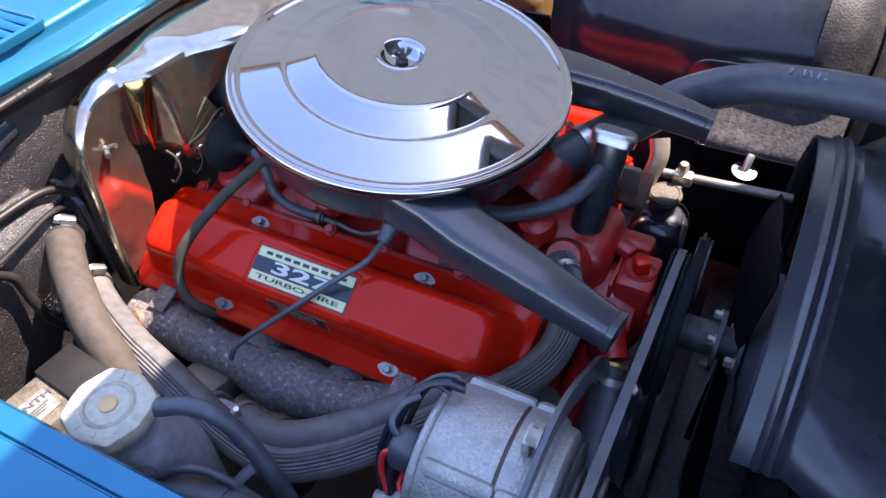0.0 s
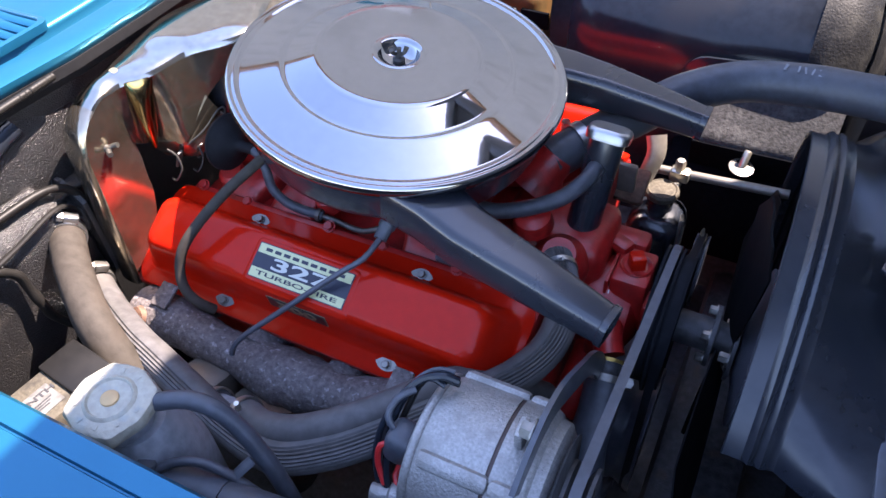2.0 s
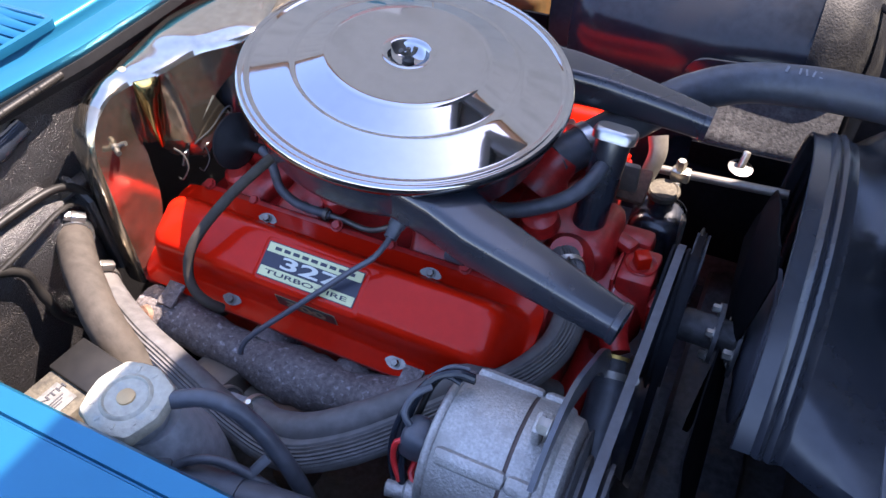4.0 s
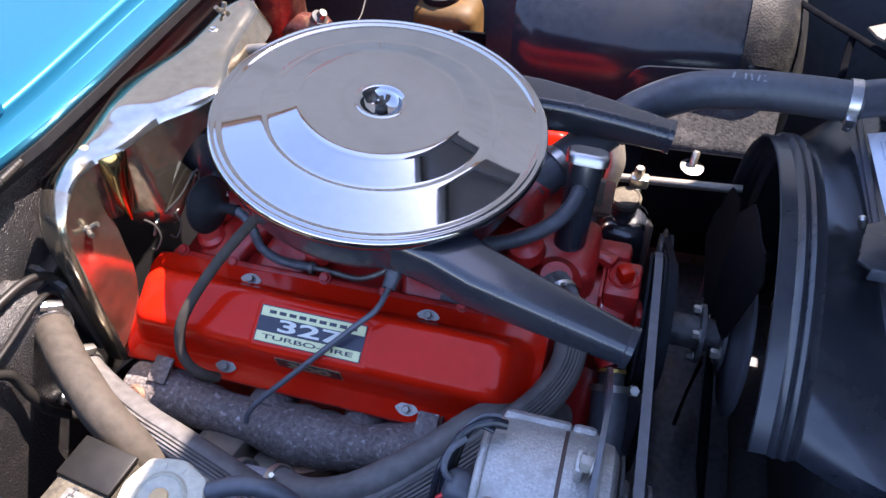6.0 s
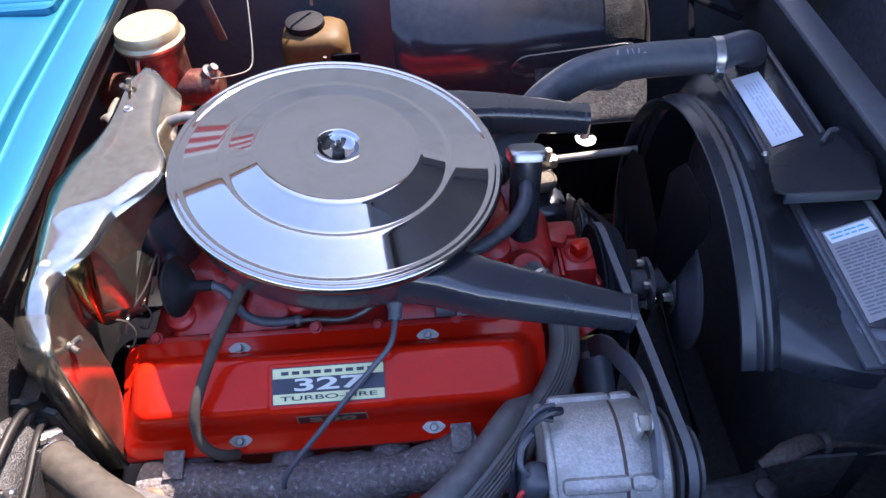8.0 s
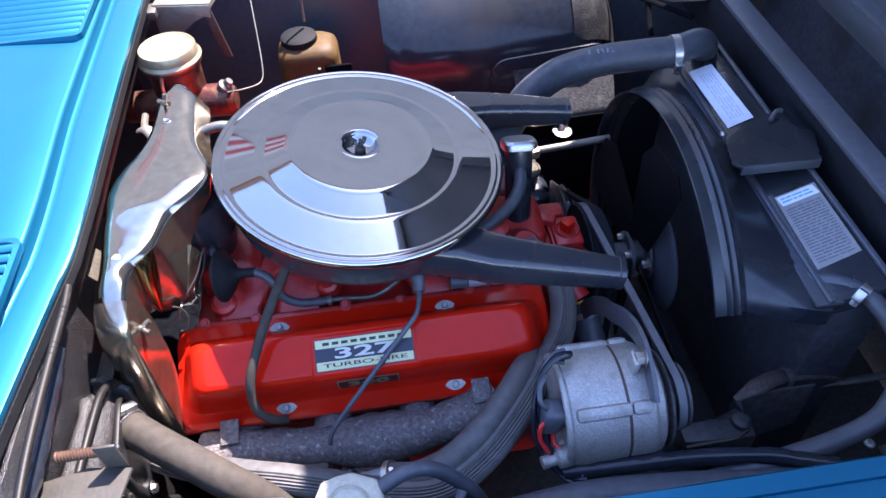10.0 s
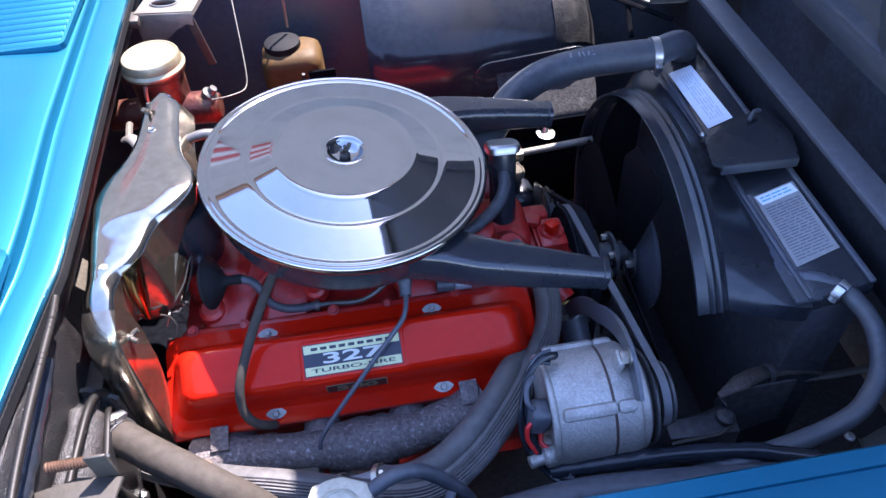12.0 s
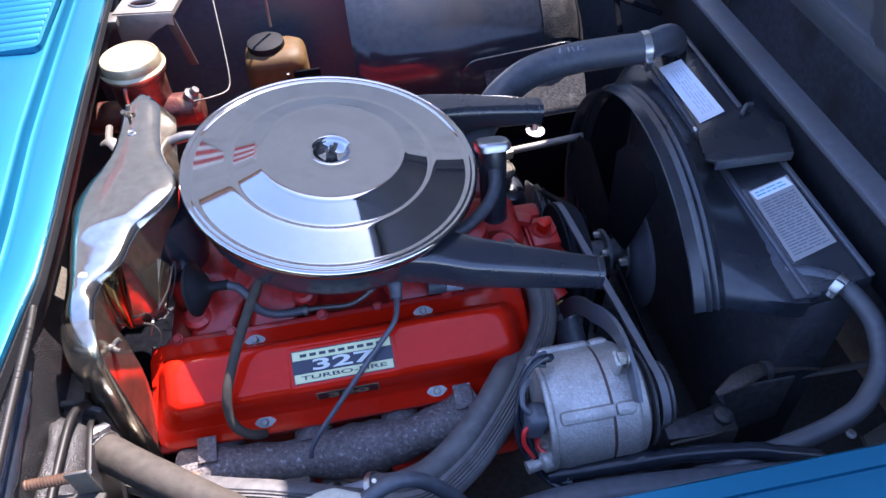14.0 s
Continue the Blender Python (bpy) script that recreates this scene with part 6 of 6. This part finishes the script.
part("duct_web", plate([(-0.30, 0.70), (-0.262, 0.70), (-0.262, 0.805), (-0.285, 0.83), (-0.30, 0.83)], 0.006, Matrix.Translation((0, -0.228, 0)) @ Matrix.Rotation(radians(90), 4, "X"), 0.002), BLACK_ROUGH, hc)
part("ridge", tube([(-0.290, -0.262, 0.838), (-0.287, -0.285, 0.842), (-0.286, -0.315, 0.844), (-0.287, -0.345, 0.845), (-0.288, -0.40, 0.845)], 0.0065, 12, 0.003, flat=0.6, wob=0.35), BLACK_ROUGH, hc, "rough glinting ridge")
part("outlet_collar", lathe([(0.018, 0), (0.028, 0), (0.026, 0.010), (0.02, 0.013), (0.018, 0.013)], 28, axis((-0.290, -0.2445, 0.783), (0.78, -0.62, 0.0))), BLACK_ROUGH, hc)
for y in (-0.30, -0.42):
    part("case_screw", hexbolt((-0.2620, y, 0.70), (1, 0, 0), 0.006, 0.006), STEEL, hc)
single("bonnet_cable", tube([(-0.2855, -0.185, 0.934), (-0.2825, -0.215, 0.9355), (-0.2815, -0.260, 0.936), (-0.2800, -0.323, 0.936), (-0.2770, -0.384, 0.936), (-0.272, -0.44, 0.935)], lambda t: 0.0042 + 0.0003 * math.sin(t * 420), 10, 0.0015), SHEATH, "grey sheathed cable along the cowl edge", "cable")
single("taped_loom", tube([(-0.300, -0.24, 0.902), (-0.301, -0.28, 0.893), (-0.301, -0.32, 0.888), (-0.300, -0.36, 0.886), (-0.300, -0.44, 0.884)], 0.011, 14, 0.004, wob=0.22), BLACK_GLOSS, "loom wrapped in shiny black tape under the cowl", "wiring loom")
single("bulkhead_loom", tube([(-0.262, -0.405, 0.828), (-0.257, -0.362, 0.818), (-0.254, -0.337, 0.797), (-0.252, -0.334, 0.772), (-0.247, -0.333, 0.748), (-0.247, -0.329, 0.724), (-0.232, -0.312, 0.69)], 0.0055, 12, 0.003, wob=0.25), SHEATH, "dusty taped loom on the heater case", "wiring loom")
hg = part("hinge", plate([(0.571, 0.456), (0.580, 0.432), (0.592, 0.420), (0.650, 0.411), (0.672, 0.430), (0.665, 0.491), (0.606, 0.478)], 0.004, Matrix.Translation((0, 0, 0.830)), 0.0015), TAN_STEEL, bonnet, "bare metal hinge leaf")
part("rail", tube([(0.470, 0.512, 0.842), (0.488, 0.489, 0.840), (0.525, 0.447, 0.838), (0.560, 0.412, 0.835), (0.609, 0.364, 0.828)], 0.0065, 10, flat=0.5), MATT_SHADE_BLACK, hg)
part("upturn", block((0.07, 0.003, 0.018), Matrix.Translation((0.622, 0.4165, 0.841)) @ Matrix.Rotation(radians(-9), 4, "Z"), 0.001), DULL_ZINC, hg)
part("link", tube([(0.549, 0.426, 0.836), (0.543, 0.395, 0.818), (0.538, 0.362, 0.805)], 0.005, 8, flat=0.5), MATT_SHADE_BLACK, hg)
part("bolt", hexbolt((0.605, 0.436, 0.834), (0.1, 0, 1), 0.008, 0.007), RUST, hg)
ey = thing("eyelet_strap", (0.41, 0.45, 0.84), "small bright metal eyelet strap by the wheel housing", "eyelet")
em = axis((0.409, 0.448, 0.843), (0.1, -0.75, 0.65))
part("eye", lathe([(0.0035, -0.001), (0.009, -0.001), (0.009, 0.001), (0.0035, 0.001), (0.0035, -0.001)], 20, em), ZINC, ey)
part("tail", tube([(0.414, 0.452, 0.849), (0.424, 0.464, 0.862), (0.432, 0.476, 0.876)], 0.004, 8, flat=0.4), ZINC, ey)

# ---- stickers on the radiator ----


def sticker(name, corners, material, label):
    a, b, c, d = (on_tank(*p, h=0.0158) for p in corners)
    u, v = (b - a), (d - a)
    n = u.cross(v).normalized()
    if n.z < 0:
        n = -n
    bm = bmesh.new()
    loft(bm, [[p + n * h for p in (a, b, c, d)] for h in (0.0, 0.0008)])
    ob = single(name, bm, material, label, "sticker", "radiator stickers")
    return ob, a, u, v, n


def bars(ob, a, u, v, n, rows_, material, u0=0.1, u1=0.9, v0=0.06, v1=0.94, h=0.0010):
    for k in range(rows_):
        f = v0 + (v1 - v0) * (k + 0.5) / rows_
        w = (v1 - v0) / rows_ * 0.45
        x0 = u0
        while x0 < u1 - 0.02:
            x1 = min(u1, x0 + random.uniform(0.08, 0.28))
            bm = bmesh.new()
            q = [a + u * x + v * y + n * h for x, y in ((x0, f - w / 2), (x1, f - w / 2), (x1, f + w / 2), (x0, f + w / 2))]
            bm.faces.new([bm.verts.new(p) for p in q])
            part("print_bar", bm, material, ob)
            x0 = x1 + 0.03




# ---- chassis parts below the radiator ----
bar = thing("anti_roll_bar", (0.50, -0.21, 0.46), "dusty dark anti-roll bar with a rubber bush", "anti-roll bar")
part("bar", tube([(0.40, -0.235, 0.47), (0.45, -0.222, 0.485), (0.52, -0.215, 0.495), (0.60, -0.18, 0.50), (0.68, -0.10, 0.50)], 0.012, 14), DARK_IRON, bar)
part("bush", lathe([(0, -0.018), (0.02, -0.018), (0.022, -0.01), (0.022, 0.01), (0.02, 0.018), (0, 0.018)], 22, axis((0.548, -0.206, 0.497), (0.9, 0.2, 0.05))), RUBBER, bar)
part("saddle", band((0.548, -0.206, 0.497), (0.9, 0.2, 0.05), 0.0225, 0.014, 0), DULL_STEEL, bar)
ra = thing("radiator_support_arm", (0.53, -0.25, 0.58), "rust-brown pressed steel arm below the radiator", "support arm")
part("arm", tube([(0.468, -0.262, 0.640), (0.500, -0.252, 0.646), (0.540, -0.240, 0.644), (0.592, -0.236, 0.634), (0.63, -0.236, 0.62)], lambda t: 0.004 + 0.009 * min(1, t * 5) - 0.004 * t, 14, flat=0.42, wob=0.10), BROWN_STEEL, ra)
part("web", plate([(-0.05, 0.0), (0.05, 0.0), (0.035, -0.07), (-0.03, -0.09)], 0.004, Matrix.Translation((0.53, -0.255, 0.640)) @ Matrix.Rotation(radians(78), 4, "X"), 0.001), DARK_IRON, ra)
part("clip", band((0.545, -0.242, 0.642), (1, 0.2, -0.05), 0.0115, 0.008, 0), DARK_IRON, ra)
cb = thing("chassis_bracket", (0.44, -0.28, 0.57), "oily black folded steel bracket behind the alternator", "chassis bracket")
part("shelf", block((0.098, 0.030, 0.05), Matrix.Translation((0.447, -0.280, 0.575)) @ Matrix.Rotation(radians(-3), 4, "Z"), 0.005), OILY_HAZE, cb)
part("folded_edge", tube([(0.396, -0.300, 0.602), (0.43, -0.298, 0.602), (0.462, -0.297, 0.602), (0.485, -0.288, 0.602)], 0.0028, 8), DULL_STEEL, cb)
part("knuckle", lathe([(0, 0), (0.011, 0), (0.013, 0.004), (0.013, 0.009), (0.008, 0.014), (0, 0.015)], 22, axis((0.480, -0.276, 0.598), (0.1, 0.1, 1))), DARK_IRON, cb)
single("radiator_brace", tube([(0.600, -0.235, 0.60), (0.65, -0.245, 0.615), (0.70, -0.25, 0.625)], 0.006, 10, flat=0.5), DULL_STEEL, "thin dusty steel brace beside the radiator", "brace")
bb = thing("wing_bracket", (0.59, -0.40, 0.70), "grey folded steel bracket under the wing lip", "bracket")
part("leaf", plate([(0.552, -0.425), (0.562, -0.390), (0.60, -0.378), (0.66, -0.382), (0.66, -0.44), (0.56, -0.445)], 0.003, Matrix.Translation((0, 0, 0.722)), 0.001), DULL_STEEL, bb)
part("fold", block((0.003, 0.05, 0.04), Matrix.Translation((0.556, -0.412, 0.703)) @ Matrix.Rotation(radians(-14), 4, "Z"), 0.001), DULL_STEEL, bb)
part("screw", hexbolt((0.552, -0.384, 0.722), (0, 0, 1), 0.004, 0.005), STEEL, bb)

st, a, u, v, n = sticker("white_sticker", ((0.560, 0.240), (0.600, 0.244), (0.606, 0.096), (0.564, 0.088)), PAPER_WHITE, "white paper sticker with faint pale print")
bars(st, a, v, u, n, 5, INK_PALE, 0.12, 0.90, 0.25, 0.85)
st, a, u, v, n = sticker("grey_sticker", ((0.564, -0.066), (0.622, -0.058), (0.620, -0.184), (0.560, -0.195)), PAPER_GREY, "grey foil sticker with dense print and a teal heading")
part("heading", block((0.052, 0.017, 0.0004), Matrix.Translation(a + u * 0.5 + v * 0.085 + n * 0.0009) @ Matrix.Rotation(radians(-12), 4, "Y") @ Matrix.Rotation(math.atan2(u.y, u.x), 4, "Z"), 0), PAPER_WHITE, st, "pale heading strip")
bars(st, a, u, v, n, 20, INK, 0.08, 0.93, 0.20, 0.95)
bars(st, a, u, v, n, 2, INK_TEAL, 0.10, 0.85, 0.04, 0.13, 0.0014)
